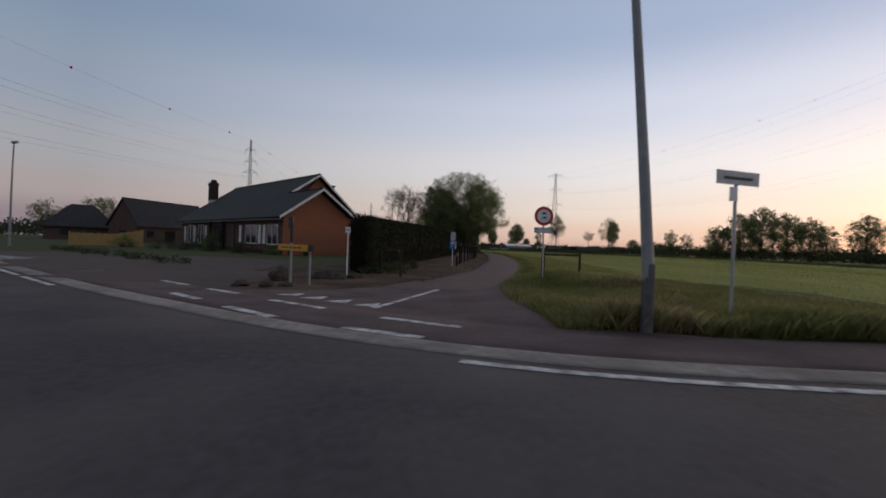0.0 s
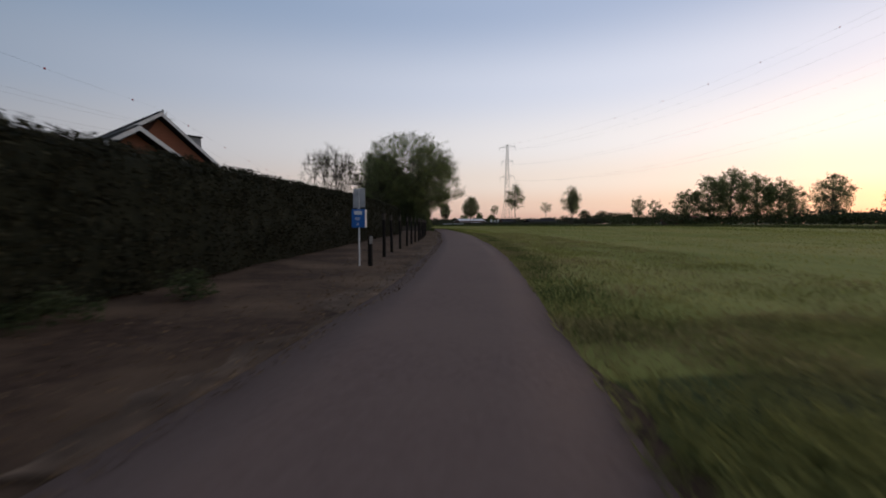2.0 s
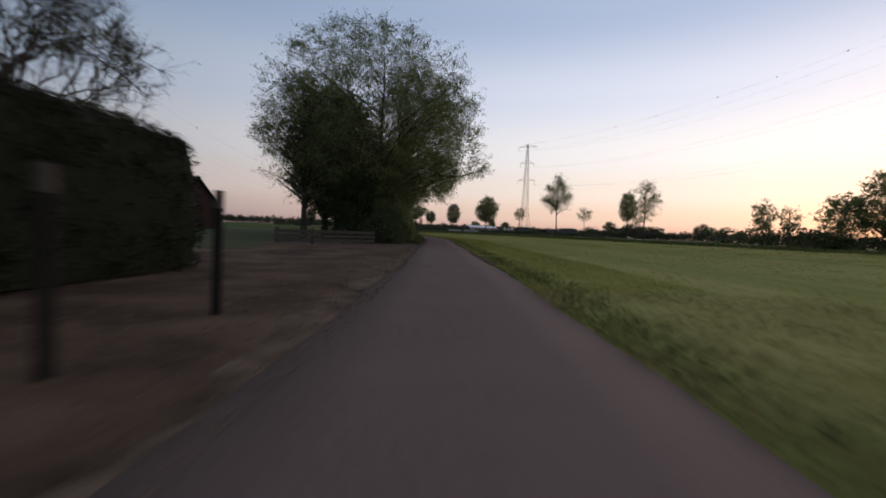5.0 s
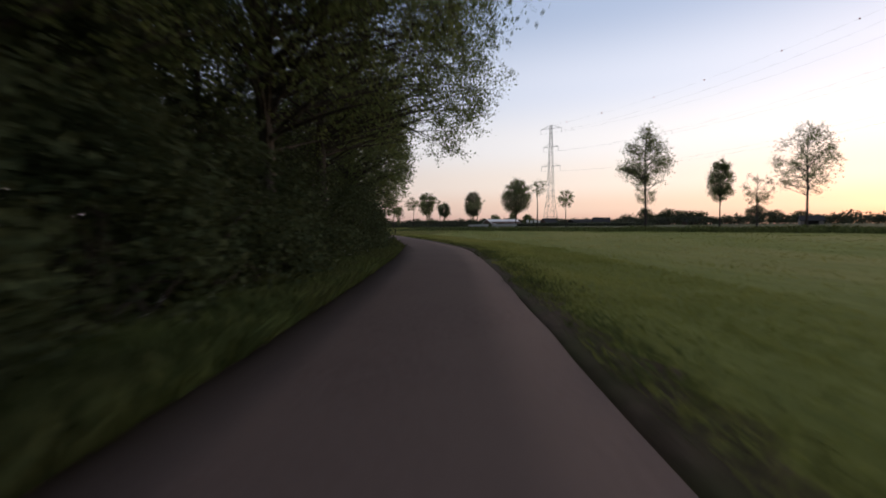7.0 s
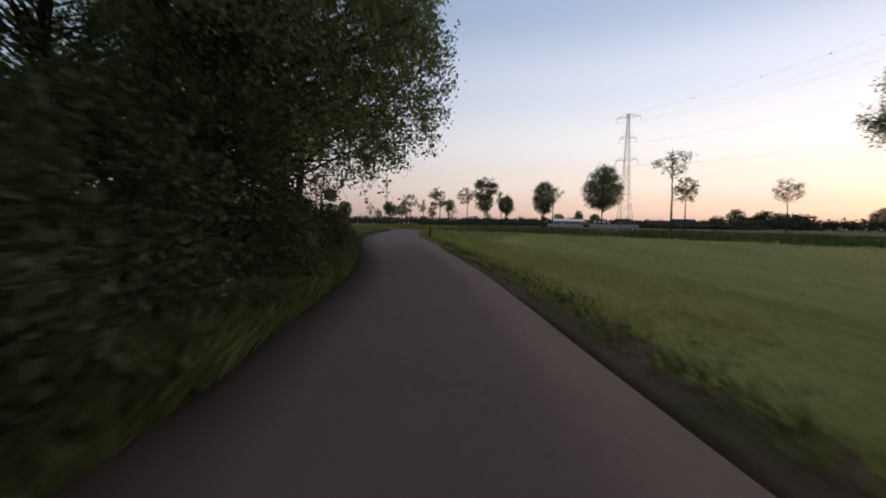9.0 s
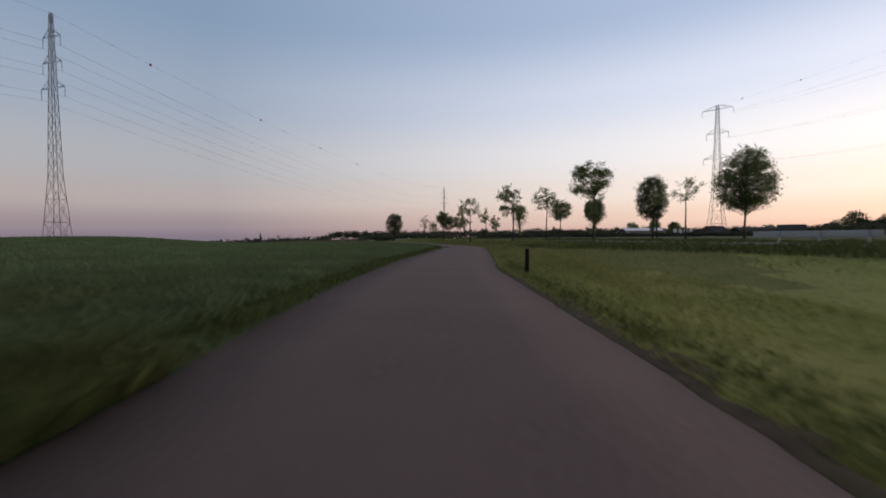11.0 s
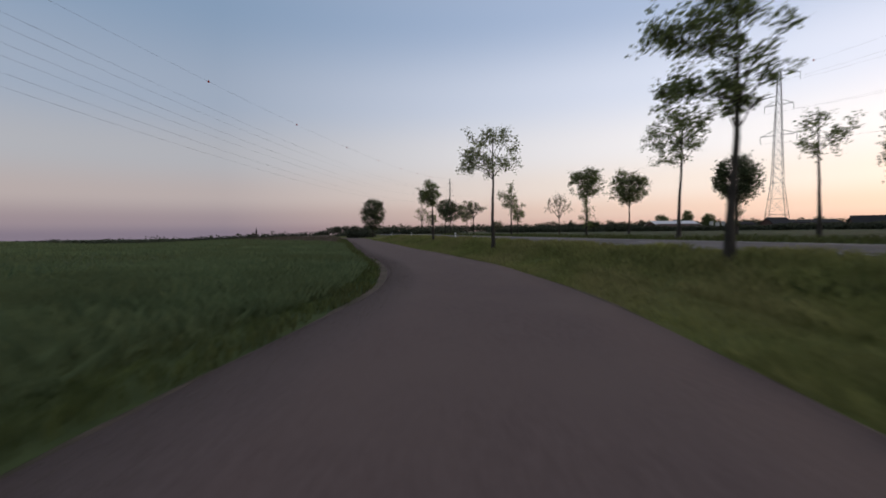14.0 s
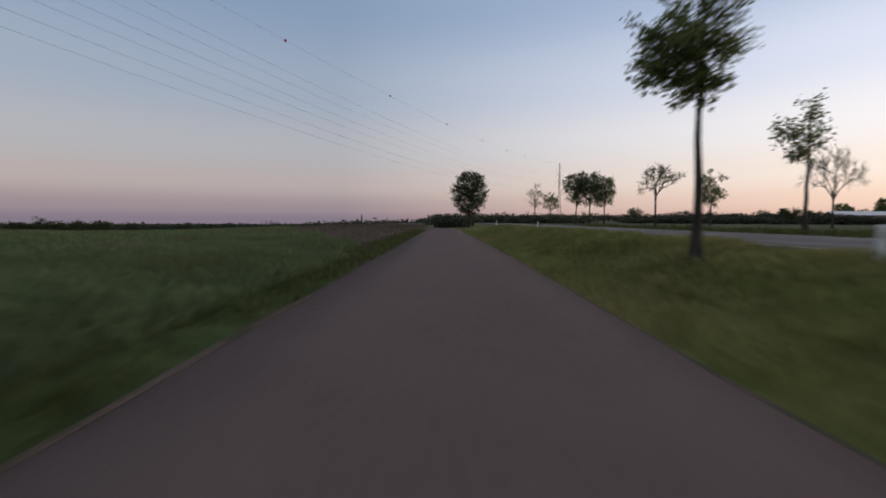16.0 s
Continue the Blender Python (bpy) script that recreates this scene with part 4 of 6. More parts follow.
htop = np.interp(hy_, [19.6, 30, 47, 78], [2.35, 2.8, 3.2, 3.3]) / 2.55
hxf = np.interp(hy_, HEDGE[:, 0], HEDGE[:, 1])
rngh = np.random.default_rng(77)
prof = np.array([(0.0, 0.05), (0.10, 0.8), (0.02, 1.6), (-0.05, 2.25), (-0.3, 2.52), (-0.95, 2.55), (-1.2, 2.2), (-1.15, 1.0), (-1.15, 0.05)])
hv = []
for k, (yy, xx) in enumerate(zip(hy_, hxf)):
    g = np.array([noise.noise(Vector((yy * 0.8, j * 1.7, 3.0))) for j in range(len(prof))])
    inset = 0.35 if k in (0, len(hy_) - 1) else 0.0
    thin = 0.68 + 0.32 * min(1.0, (yy - 19.6) / 6)
    hv.append(np.stack([xx - 0.12 + prof[:, 0] * thin * (1 - inset) - inset * 0.8 + g * 0.12, np.full(len(prof), yy), prof[:, 1] * htop[k] * (1 - inset * 0.15) + g * 0.10 + 0.08 * np.sin(yy * 0.13)], 1))
hv = np.array(hv)
nk = len(prof)
hi = np.arange(len(hy_) * nk).reshape(len(hy_), nk)
hq = np.stack([hi[:-1, :-1], hi[1:, :-1], hi[1:, 1:], hi[:-1, 1:]], -1).reshape(-1, 4)
# solid dark sheet behind the leaves, coloured as the hedge's inner shade
raw("core", hv.reshape(-1, 3), hq, M_HEDGESHADE, hedge, smooth=True)
hc = hv[:, 0:8]
NL = 6200
pick = rngh.integers(0, len(hy_) - 1, NL)
pj = rngh.integers(0, 7, NL)
ta, tb = rngh.random((NL, 1)), rngh.random((NL, 1))
cen = (hc[pick, pj] * (1 - ta) + hc[pick + 1, pj] * ta) * (1 - tb) + (hc[pick, pj + 1] * (1 - ta) + hc[pick + 1, pj + 1] * ta) * tb
end = np.stack([rngh.uniform(-3.95, -3.1, 180), np.full(180, 19.65) + rngh.normal(0, 0.05, 180), rngh.uniform(0.1, 2.4, 180)], 1)
cen = np.concatenate([cen, end])
v, f = leaves(rngh, cen, 0.24, 26, 0.085)
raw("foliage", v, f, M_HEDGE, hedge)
ns = 900
ps = rngh.integers(0, len(hy_) - 1, ns)
root_ = hv[ps, 3] + (hv[ps, 5] - hv[ps, 3]) * rngh.random((ns, 1))
tip_ = root_ + np.stack([rngh.normal(0, 0.07, ns), rngh.normal(0, 0.09, ns), rngh.uniform(0.08, 0.42, ns) * rngh.random(ns) ** 0.6 + 0.05], 1)
v, f = twigs(root_, tip_, 0.007)
lc = np.repeat(root_, 9, axis=0) + (np.repeat(tip_, 9, axis=0) - np.repeat(root_, 9, axis=0)) * rngh.uniform(0.2, 1.05, (ns * 9, 1))
v2, f2 = leaf_quads(rngh, lc + rngh.normal(0, 0.025, lc.shape), 0.06)
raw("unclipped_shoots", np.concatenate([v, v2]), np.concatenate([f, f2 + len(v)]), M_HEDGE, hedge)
tagged(hedge, "tall dense dark clipped hedge beside the lane", "hedge")

# ---------------------------------------------------------------- posts, rails and signs at the lane mouth


def wood_post(name, x, y, h, r, mat, label, group="", grey_top=False):
    root = empty(name, pose(x, y, gz(x, y) - 0.02, rngl.normal(0, 0.8), rngl.normal(0, 0.8), rngl.uniform(0, 90)))
    bm = bmesh.new()
    bmesh.ops.create_cone(bm, cap_ends=True, segments=10, radius1=r * 1.05, radius2=r * 0.95, depth=h, matrix=Matrix.Translation((0, 0, h / 2)))
    bmesh.ops.bevel(bm, geom=[e for e in bm.edges if e.verts[0].co.z > h - 0.01 and e.verts[1].co.z > h - 0.01], offset=0.015, segments=1, affect="EDGES")
    part("shaft", bm, mat, root)
    if grey_top:
        pole("weathered_top", r * 1.0, r * 1.0, 0.22, M_WOOD, root, z=h - 0.24, sides=10)
    return tagged(root, label, "post", group=group)


POSTX = np.array([(34.9, 1.3), (37.75, 1.56), (40.4, 1.95), (43.1, 2.36), (45.7, 2.7), (48.3, 3.05), (50.7, 3.4), (53.2, 3.65), (55.7, 3.94), (58.4, 4.2), (61.2, 4.44), (63.9, 4.67), (66.4, 4.92), (69.0, 5.1), (71.6, 5.3)])
for yy, xx in POSTX:
    wood_post("fence_post", xx, yy, 1.66, 0.062, M_WOODDARK, "dark tarred wooden post standing in the sandy verge", "posts along the hedge", True)

mark = wood_post("marker_post", 0.98, 31.2, 0.92, 0.07, M_WOODDARK, "short dark wooden post with a pale reflector plate")
part("reflector_plate", box(-0.055, -0.082, 0.68, 0.055, -0.07, 0.9, 0.004), M_CONCRETE, mark)

info = empty("route_sign", pose(0.66, 31.25, 0, 0, 0, -12))
pole("pole", 0.024, 0.024, 2.3, M_WHITE, info)
bx = part("info_box", box(-0.2, -0.07, 1.14, 0.2, 0.07, 1.68, 0.012), M_BLUE, info, "bright blue box sign")
part("notice", box(-0.12, -0.078, 1.52, 0.12, -0.071, 1.63), M_WHITE, bx)
for k, (w, z) in enumerate(((0.12, 1.42), (0.12, 1.39), (0.12, 1.36), (0.05, 1.26), (0.07, 1.22))):
    part("text_bar", box(-w / 2 - 0.02, -0.077, z, w / 2 - 0.02, -0.071, z + 0.016), M_WHITE, bx)
part("side_plate", box(0.204, -0.07, 1.15, 0.216, 0.07, 1.67), M_WHITE, info)
pl = part("upper_plate", box(-0.16, -0.04, 1.72, 0.02, -0.028, 2.28, 0.004), M_METAL, info)
part("upper_plate", box(0.03, -0.04, 1.74, 0.2, -0.028, 2.3, 0.004), M_METAL, info)
part("bracket", box(-0.14, -0.03, 1.98, 0.18, -0.015, 2.02), M_METAL, info)
tagged(info, "white pole with blue box sign and grey plates", "sign")


def barrier(x0, y0, x1, y1, h, label):
    root = empty("wooden_barrier", pose(x0, y0, 0, 0, 0, math.degrees(math.atan2(y1 - y0, x1 - x0))))
    ln = math.hypot(x1 - x0, y1 - y0)
    part("post", box(-0.055, -0.055, 0, 0.055, 0.055, h, 0.012), M_BARRIER, root)
    part("post", box(ln - 0.036, -0.036, 0, ln + 0.036, 0.036, h, 0.01), M_BARRIER, root)
    part("rail", box(0.05, -0.03, h - 0.13, ln - 0.05, 0.03, h - 0.05, 0.01), M_BARRIER, root)
    for q in (0.0, ln * 0.5, ln):
        c = bmesh.new()
        bmesh.ops.create_cone(c, cap_ends=True, segments=12, radius1=0.028, radius2=0.025, depth=0.02, matrix=pose(q, -0.08 if q in (0.0, ln) else -0.045, h - 0.1, 90))
        part("reflector", c, M_RED, root, "round red reflector")
    return tagged(root, label, "barrier")


barrier(-2.72, 20.1, -1.69, 18.3, 1.16, "low dark wooden barrier beside the hedge")
barrier(3.74, 16.84, 5.12, 16.9, 1.24, "dark wooden post-and-rail barrier in tall grass")

sign = empty("traffic_sign", pose(3.70, 16.62, 0, 0, -1.2, 4))
pole("pole", 0.03, 0.03, 2.92, M_METAL, sign)


def disc(r, y0, y1, z, sides=48):
    c = bmesh.new()
    bmesh.ops.create_cone(c, cap_ends=True, segments=sides, radius1=r, radius2=r, depth=abs(y1 - y0), matrix=pose(0, (y0 + y1) / 2, z, 90))
    return c


d_ = part("disc", disc(0.35, -0.05, -0.03, 2.55), M_RED, sign, "red-rimmed round sign plate")
part("face", disc(0.245, -0.056, -0.0505, 2.55), M_WHITE, d_, "worn white face")
part("back", disc(0.345, -0.029, -0.024, 2.55), M_METAL, d_)
sy0, sy1 = -0.061, -0.0565
cart = box(-0.075, sy0, 2.62, 0.085, sy1, 2.665)
add_box(cart, -0.06, sy0, 2.665, 0.07, sy1, 2.685)
for q in (-0.07, 0.062):
    add_box(cart, q, sy0, 2.585, q + 0.018, sy1, 2.62)
part("cart_symbol", cart, M_BLACK, d_)
bike = bmesh.new()
for q in (-0.065, 0.07):
    for k in range(16):
        a0, a1 = k * math.pi / 8, (k + 1) * math.pi / 8
        vs = [bike.verts.new((q + r * math.cos(a), sy0, 2.465 + r * math.sin(a))) for r, a in ((0.045, a0), (0.045, a1), (0.033, a1), (0.033, a0))]
        bike.faces.new(vs)
add_box(bike, -0.06, sy0, 2.475, 0.07, sy1, 2.49)
add_box(bike, -0.03, sy0, 2.49, 0.045, sy1, 2.515)
add_box(bike, 0.045, sy0, 2.49, 0.06, sy1, 2.545)
part("moped_symbol", bike, M_BLACK, d_)
pn = part("lower_panel", box(-0.35, -0.05, 1.93, 0.35, -0.035, 2.135, 0.006), M_BLUE, sign, "faded grey-blue panel")
part("panel_border", box(-0.335, -0.0545, 1.945, 0.335, -0.0505, 2.12), M_METAL, pn)
for z, w in ((2.06, 0.21), (1.985, 0.25)):
    part("text_bar", box(-w, -0.06, z, w, -0.055, z + 0.03), M_WHITE, pn)
tagged(sign, "round red-rimmed prohibition sign with a panel beneath", "sign")

name_sign = empty("street_sign", pose(5.45, 8.5, 0, 0, 0, 18))
pole("pole", 0.03, 0.03, 2.92, M_METAL, name_sign)
np_ = part("name_plate", box(-0.53, -0.05, 2.65, 0.53, -0.035, 2.91, 0.006), M_METAL, name_sign, "pale grey plate")
part("text_bar", box(-0.36, -0.056, 2.745, 0.36, -0.0505, 2.80), M_POLEBASE, np_, "faint dark lettering")
part("small_plate", box(-0.2, -0.05, 2.34, 0.0, -0.035, 2.61, 0.006), M_WHITE, name_sign, "small white plate")
tagged(name_sign, "grey street name plate on a thin steel pole", "sign")

lamp = empty("street_lamp", pose(3.42, 7.5, 0, 0, 0, 0))
zz = np.linspace(0, 8.2, 22)
bend = -0.075 * np.maximum(zz - 0.9, 0) - 0.007 * np.maximum(zz - 2.0, 0) ** 2
tube_part("pole", [(np.stack([bend, -0.4 * np.clip((zz - 3) / 5, 0, 1) ** 2, zz], 1), np.interp(zz, [0, 1.2, 8.2], [0.098, 0.098, 0.05]))], M_LAMP, lamp, 14)
pole("base_sleeve", 0.104, 0.102, 1.14, M_POLEBASE, lamp, sides=16, label="darker protective paint round the foot")
part("head", box(-1.65, -0.56, 8.12, -0.72, -0.26, 8.28, 0.05), M_LAMP, lamp)
tagged(lamp, "tapered grey steel street lamp in the grass", "street lamp")
lamp2 = empty("street_lamp", pose(-36.7, 38.3, 0, 0, 0, -25))
zz = np.linspace(0, 8.7, 12)
tube_part("pole", [(np.stack([0.25 * (zz / 8.7) ** 3, 0 * zz, zz], 1), np.linspace(0.1, 0.05, 12))], M_LAMP, lamp2, 12)
part("head", box(0.0, -0.14, 8.66, 0.75, 0.14, 8.84, 0.05), M_LAMP, lamp2)
tagged(lamp2, "slim grey street lamp along the road", "street lamp")

arrow = empty("direction_sign", pose(-4.8, 14.32, 0, 0, 0, -42.8))
pole("post", 0.04, 0.04, 2.1, M_LAMP, arrow)
pole("post", 0.038, 0.038, 1.2, M_LAMP, arrow, x=1.12)
ab = part("arrow_board", prism([(-0.8, 1.0), (1.12, 1.0), (1.26, 1.1), (1.12, 1.2), (-0.8, 1.2)], -0.03), M_YELLOW, arrow, "orange direction board")
for k in range(5):
    part("text_bar", box(-0.6 + k * 0.26, -0.0745, 1.075, -0.4 + k * 0.26, -0.07, 1.12), M_BLACK, ab).location.y = 0.038
part("arrow_tip", box(1.08, -0.07, 1.0, 1.28, 0.03, 1.21, 0.02), M_BLACK, arrow)
pole("sleeve", 0.05, 0.05, 0.6, M_BLACK, arrow, z=1.25, label="dark sleeve on the post")
part("upper_plate", box(-0.14, -0.06, 1.72, 0.14, -0.042, 2.08, 0.006), M_BLACK, arrow, "small dark plate")
tagged(arrow, "orange direction board on two steel posts", "sign")

hp = empty("marker_pole", pose(-3.9, 18.5, 0))
pole("pole", 0.028, 0.026, 1.92, M_WHITE, hp)
part("plate", box(-0.1, -0.045, 1.72, 0.1, -0.028, 1.95, 0.005), M_WHITE, hp, "small white plate with a dark border")
part("plate_mark", box(-0.07, -0.05, 1.8, 0.07, -0.046, 1.88), M_METAL, hp)
tagged(hp, "thin white marker pole with small plate", "sign")


def boulder(x, y, s, seed):
    bm = bmesh.new()
    bmesh.ops.create_icosphere(bm, subdivisions=3, radius=1)
    for v in bm.verts:
        nz = noise.noise(v.co * 1.3 + Vector((seed * 3.3, 0, 0))) * 0.5 + noise.noise(v.co * 3 + Vector((0, seed, 0))) * 0.15
        v.co = v.co * (1 + nz)
        v.co.z = max(v.co.z * 0.75, -0.25)
    bmesh.ops.scale(bm, verts=bm.verts, vec=s)
    ob = part("boulder", bm, M_STONE)
    for p in ob.data.polygons:
        p.use_smooth = True
    ob.matrix_basis = pose(x, y, gz(x, y) + 0.12 * s[2], 0, 0, seed * 50)
    return tagged(ob, "rough grey boulder on the bare verge", "stone", group="boulders by the verge")


for k, (x, y, s) in enumerate(((-5.3, 14.9, (0.34, 0.28, 0.5)), (-5.0, 12.9, (0.3, 0.2, 0.18)), (-4.5, 13.0, (0.2, 0.16, 0.12)), (-4.2, 16.1, (0.48, 0.3, 0.34)), (-3.75, 16.3, (0.26, 0.22, 0.26)), (-3.3, 16.9, (0.3, 0.25, 0.22)), (-5.7, 12.8, (0.22, 0.18, 0.16)))):
    boulder(x, y, s, k + 1)
# low planting and shrubs round the house
SHR = [(-14.6, 38.5, 1.2, 1.0, 0.9), (-18.5, 41.2, 1.5, 1.2, 1.1), (-22.5, 44.0, 2.0, 1.6, 2.0), (-24.5, 47.5, 1.8, 1.5, 1.5), (-26.5, 46.0, 2.4, 2.0, 1.4), (-29.5, 47.0, 2.6, 2.0, 1.8), (-33, 46.5, 2.4, 1.8, 1.3), (-12.2, 40.6, 0.7, 0.7, 0.6), (-27.4, 51.0, 2.0, 2.0, 2.3), (-36.5, 50, 1.5, 1.4, 1.2), (-27, 52.6, 2.2, 1.2, 1.6)]
for k, (x, y, w, d, h) in enumerate(SHR):
    make_bush("garden_shrub", 300 + k, x, y, w, d, h, M_LEAF_DARK if k % 3 else M_LEAF, "dark garden shrub in the front garden", 26, 40, 0.11)
for k, (x, y) in enumerate(((-2.6, 21.4), (-2.0, 20.4), (-2.5, 23.5), (-1.9, 25.6), (-3.1, 19.6))):
    make_bush("ground_cover", 340 + k, x, y, 1.1, 0.9, 0.34, M_LEAF_DARK, "low green ground cover under the hedge", 16, 36, 0.08)
make_bush("clipped_conifer", 351, -13.3, 39.0, 0.4, 0.4, 1.3, M_LEAF_DARK, "small dark conifer in the lawn", 14, 40, 0.09)
for k, (x, y, h, w) in enumerate(((-80, 106, 10.5, 10), (-89, 102, 9, 9), (-101, 97, 7.5, 8), (-113, 90, 7, 6))):
    t = make_tree("garden_tree", 360 + k, h, 1.6, w, M_LEAF, "broad green tree behind the houses", 0.9, leaf=0.34, trunk_r=0.2, per=22)
    t.matrix_basis = pose(x, y, 0)
for k in range(6):
    x = -13.5 - k * 2.9
    y = 22.5 + k * 2.15
    make_bush("planting_strip", 380 + k, x, y, 1.9, 0.5, 0.22, M_LEAF_DARK, "low dark planting strip beside the road", 12, 40, 0.1)

# ---------------------------------------------------------------- the wood beside the lane
WOOD = [  # x, y, height, clear, width, crown's shift, kind, density, seed, twin
    (5.2, 107.6, 19.2, 3.0, 22.5, -0.6, 0, 1.5, 42, False), (6.65, 114.9, 19.0, 3.6, 10.0, 1.85, 0, 1.15, 43, False), (7.06, 120.64, 18.0, 4.3, 11.0, 3.14, 0, 1.25, 44, False), (3.6, 132.5, 15.0, 4.6, 9.0, 0.6, 0, 0.4, 46, True),
    (3.1, 146.5, 15.0, 2.8, 14.0, 0.5, 0, 1.7, 48, True), (4.8, 139.0, 14.0, 1.8, 8.6, 1.6, 0, 1.3, 51, False), (-0.6, 103.6, 14.5, 2.6, 10.0, 0, 1, 0.5, 41, False), (-1.6, 118.5, 17.0, 2.0, 10.0, 0, 2, 1.15, 53, False), (0.6, 112.5, 15.5, 2.5, 10.0, 0, 2, 1.2, 45, False), (3.4, 118.6, 13.0, 2.2, 6.5, 0, 2, 0.7, 54, True), (3.2, 126.4, 12.0, 2.4, 6.0, 0, 2, 0.8, 55, True),
    (-2.0, 122.0, 18.0, 4.0, 12.0, 0, 0, 0.75, 47, False), (-1.5, 131.0, 15.0, 4.0, 10.0, 0, 0, 0.4, 49, False), (-3.0, 143.0, 14.0, 1.8, 12.0, 0, 0, 0.5, 50, False), (-4.5, 150.0, 13.0, 1.8, 12.0, 0, 0, 0.9, 52, False)]
KINDS = (M_LEAF, M_LEAF_FRESH, M_LEAF_DEEP)
for x, y, h, c, w, sh, k, den, sd, tw in WOOD:
    front = x > 2.5 or sd == 41
    t = make_tree("oak_tree", sd, h, c, w, M_LEAF_DARK if k == 2 else KINDS[k], "large leafy oak at the wood's edge over the lane", density=den * (1.9 if front else 1.2), leaf=0.155 if sd == 48 else 0.115 if front else 0.24, trunk_r={43: 0.25, 44: 0.25, 54: 0.11, 55: 0.11}.get(sd, 0.27), per=84 if front else 46, twin=tw, limbs={42: 120, 44: 140, 48: 80}.get(sd, 200), gap=0.3 if sd == 42 else 0.42,
                  shape=0.8 if sd == 42 else 0.85, boxy=2.6 if sd == 42 else 2.1 if sd == 41 else 3.0, bare=0.12 if sd == 42 else 0.0, shift=(sh, {43: 0.6, 44: 3.86}.get(sd, 0.0)), depth=14.0 if sd in (43, 44) else None, sprays=7 if front else 5, tuft=0.72 if front else 0.85)
    t.matrix_basis = pose(x, y, gz(x, y) - 0.05)
    tagged(t, group="trees of the wood")
    if sd == 42:
        # its long low bough reaches right across the lane
        rb = np.random.default_rng(421)
        q = np.linspace(0, 1, 9)
        spine = np.stack([0.2 + 10.3 * q, 0.1 + 4.2 * q ** 1.3, 3.6 + 5.0 * q - 1.0 * q ** 2 + 0.12 * np.sin(q * 14)], 1)
        paths, tips = [(spine, np.linspace(0.13, 0.02, 9))], []
        for u in rb.uniform(0.42, 1.0, 34):
            a = np.array([np.interp(u, q, spine[:, i]) for i in range(3)])
            e = a + [rb.uniform(-0.2, 1.5), rb.normal(0, 0.9), rb.uniform(-0.7, 1.7)]
            paths.append((np.stack([a, (a + e) / 2 + [0, 0, 0.15], e]), np.array([0.03, 0.018, 0.008])))
            tips += [a * 0.4 + e * 0.6, e]
        v, f = tubes(paths, 6)
        tips = np.array(tips)
        ends = np.repeat(tips, 6, axis=0) + rb.normal(0, 1, (len(tips) * 6, 3)).clip(-1.5, 1.5) * 0.3
        tv, tf = twigs(np.repeat(tips, 6, axis=0), ends, 0.006)
        bough = raw("bough", np.concatenate([v, tv]), np.concatenate([f, tf + len(v)]), M_BARK, t, smooth=True)
        v, f = leaves(rb, ends, 0.3, 9, 0.115)
        raw("bough_leaves", v, f, M_LEAF, bough)
t = make_forked_tree("bare_tree", 60, 11.8, 2.4, 9.8, M_LEAF_FRESH, "tall tree still nearly bare of leaves", leaf=0.08, trunk_r=0.22, depth=7, leaves_at=0.35)
t.matrix_basis = pose(-7.4, 83.6, 0)
rngw = np.random.default_rng(9)
k = 0
for yy in np.arange(100.5, 152, 2.6):
    xl = float(lane_x(yy)[0])
    if yy > 149.5:
        continue
    hh = 2.1 if yy > 141 else (2.9 if yy < 124 else 3.4) + 0.8 * math.sin(yy * 0.7)
    make_bush("undergrowth", 400 + k, xl - 2.6 + rngw.normal(0, 0.2), yy, 3.2, 3.6, hh, M_LEAF_DARK, "dense undergrowth at the edge of the wood", 100, 60, 0.125)
    if yy > 112:
        make_bush("undergrowth", 440 + k, xl - 7.0 + rngw.normal(0, 0.5), yy + 1, 4.4, 4.4, hh + 1.7, M_LEAF_DARK, "dense undergrowth at the edge of the wood", 60, 40, 0.24)
    k += 1
for k, (x, y, w, h) in enumerate(((4.6, 107.6, 4.4, 9.0), (2.4, 108.0, 4.6, 8.0), (5.4, 109.5, 4.0, 6.0))):
    make_bush("yew_bush", 480 + k, x, y, w, w, h, M_LEAF_DARK, "tall dark evergreen at the wood's corner", 150, 46, 0.18)
for k, (x, y, w, h, m) in enumerate(((6.7, 104.5, 4.3, 7.0, M_LEAF_DEEP), (3.6, 104.8, 4.8, 7.8, M_LEAF_DARK), (7.2, 103.9, 2.6, 3.6, M_LEAF_FRESH))):
    make_bush("hazel_bush", 490 + k, x, y, w, w * 0.9, h, m, "fresh green hazel bush at the corner of the wood", 150, 70, 0.11)
for k, (x, y, w, h, n) in enumerate(((4.6, 149.0, 1.8, 1.8, 60), (3.7, 150.2, 2.2, 2.2, 60), (4.25, 147.9, 2.0, 4.1, 46), (5.3, 146.8, 1.6, 1.7, 60))):
    make_bush("hazel_bush", 495 + k, x, y, w, w * 0.9, h, M_LEAF if h > 2 else M_LEAF_DEEP, "loose green hazel shoots at the end of the wood", n, 46, 0.11)
# rail fence and house behind at the wood's near end
pf = empty("plank_fence", pose(5.5, 97.3, 0, 0, 0, 214))
for q in (0.0, 2.2, 4.4, 6.6):
    part("post", box(q - 0.06, -0.06, 0, q + 0.06, 0.06, 1.0, 0.01), M_WOOD, pf)
for z in (0.12, 0.4, 0.68):
    part("rail", box(-0.1, 0.065, z, 6.8, 0.1, z + 0.2, 0.008), M_WOOD, pf)
tagged(pf, "low weathered plank fence beside a track", "fence")
far_house = empty("cottage", pose(-26, 124, 0, 0, 0, -20))
part("wall", gable_block(-6, 6, 0, 8, 2.8, 6.6), M_BRICKDARK, far_house)
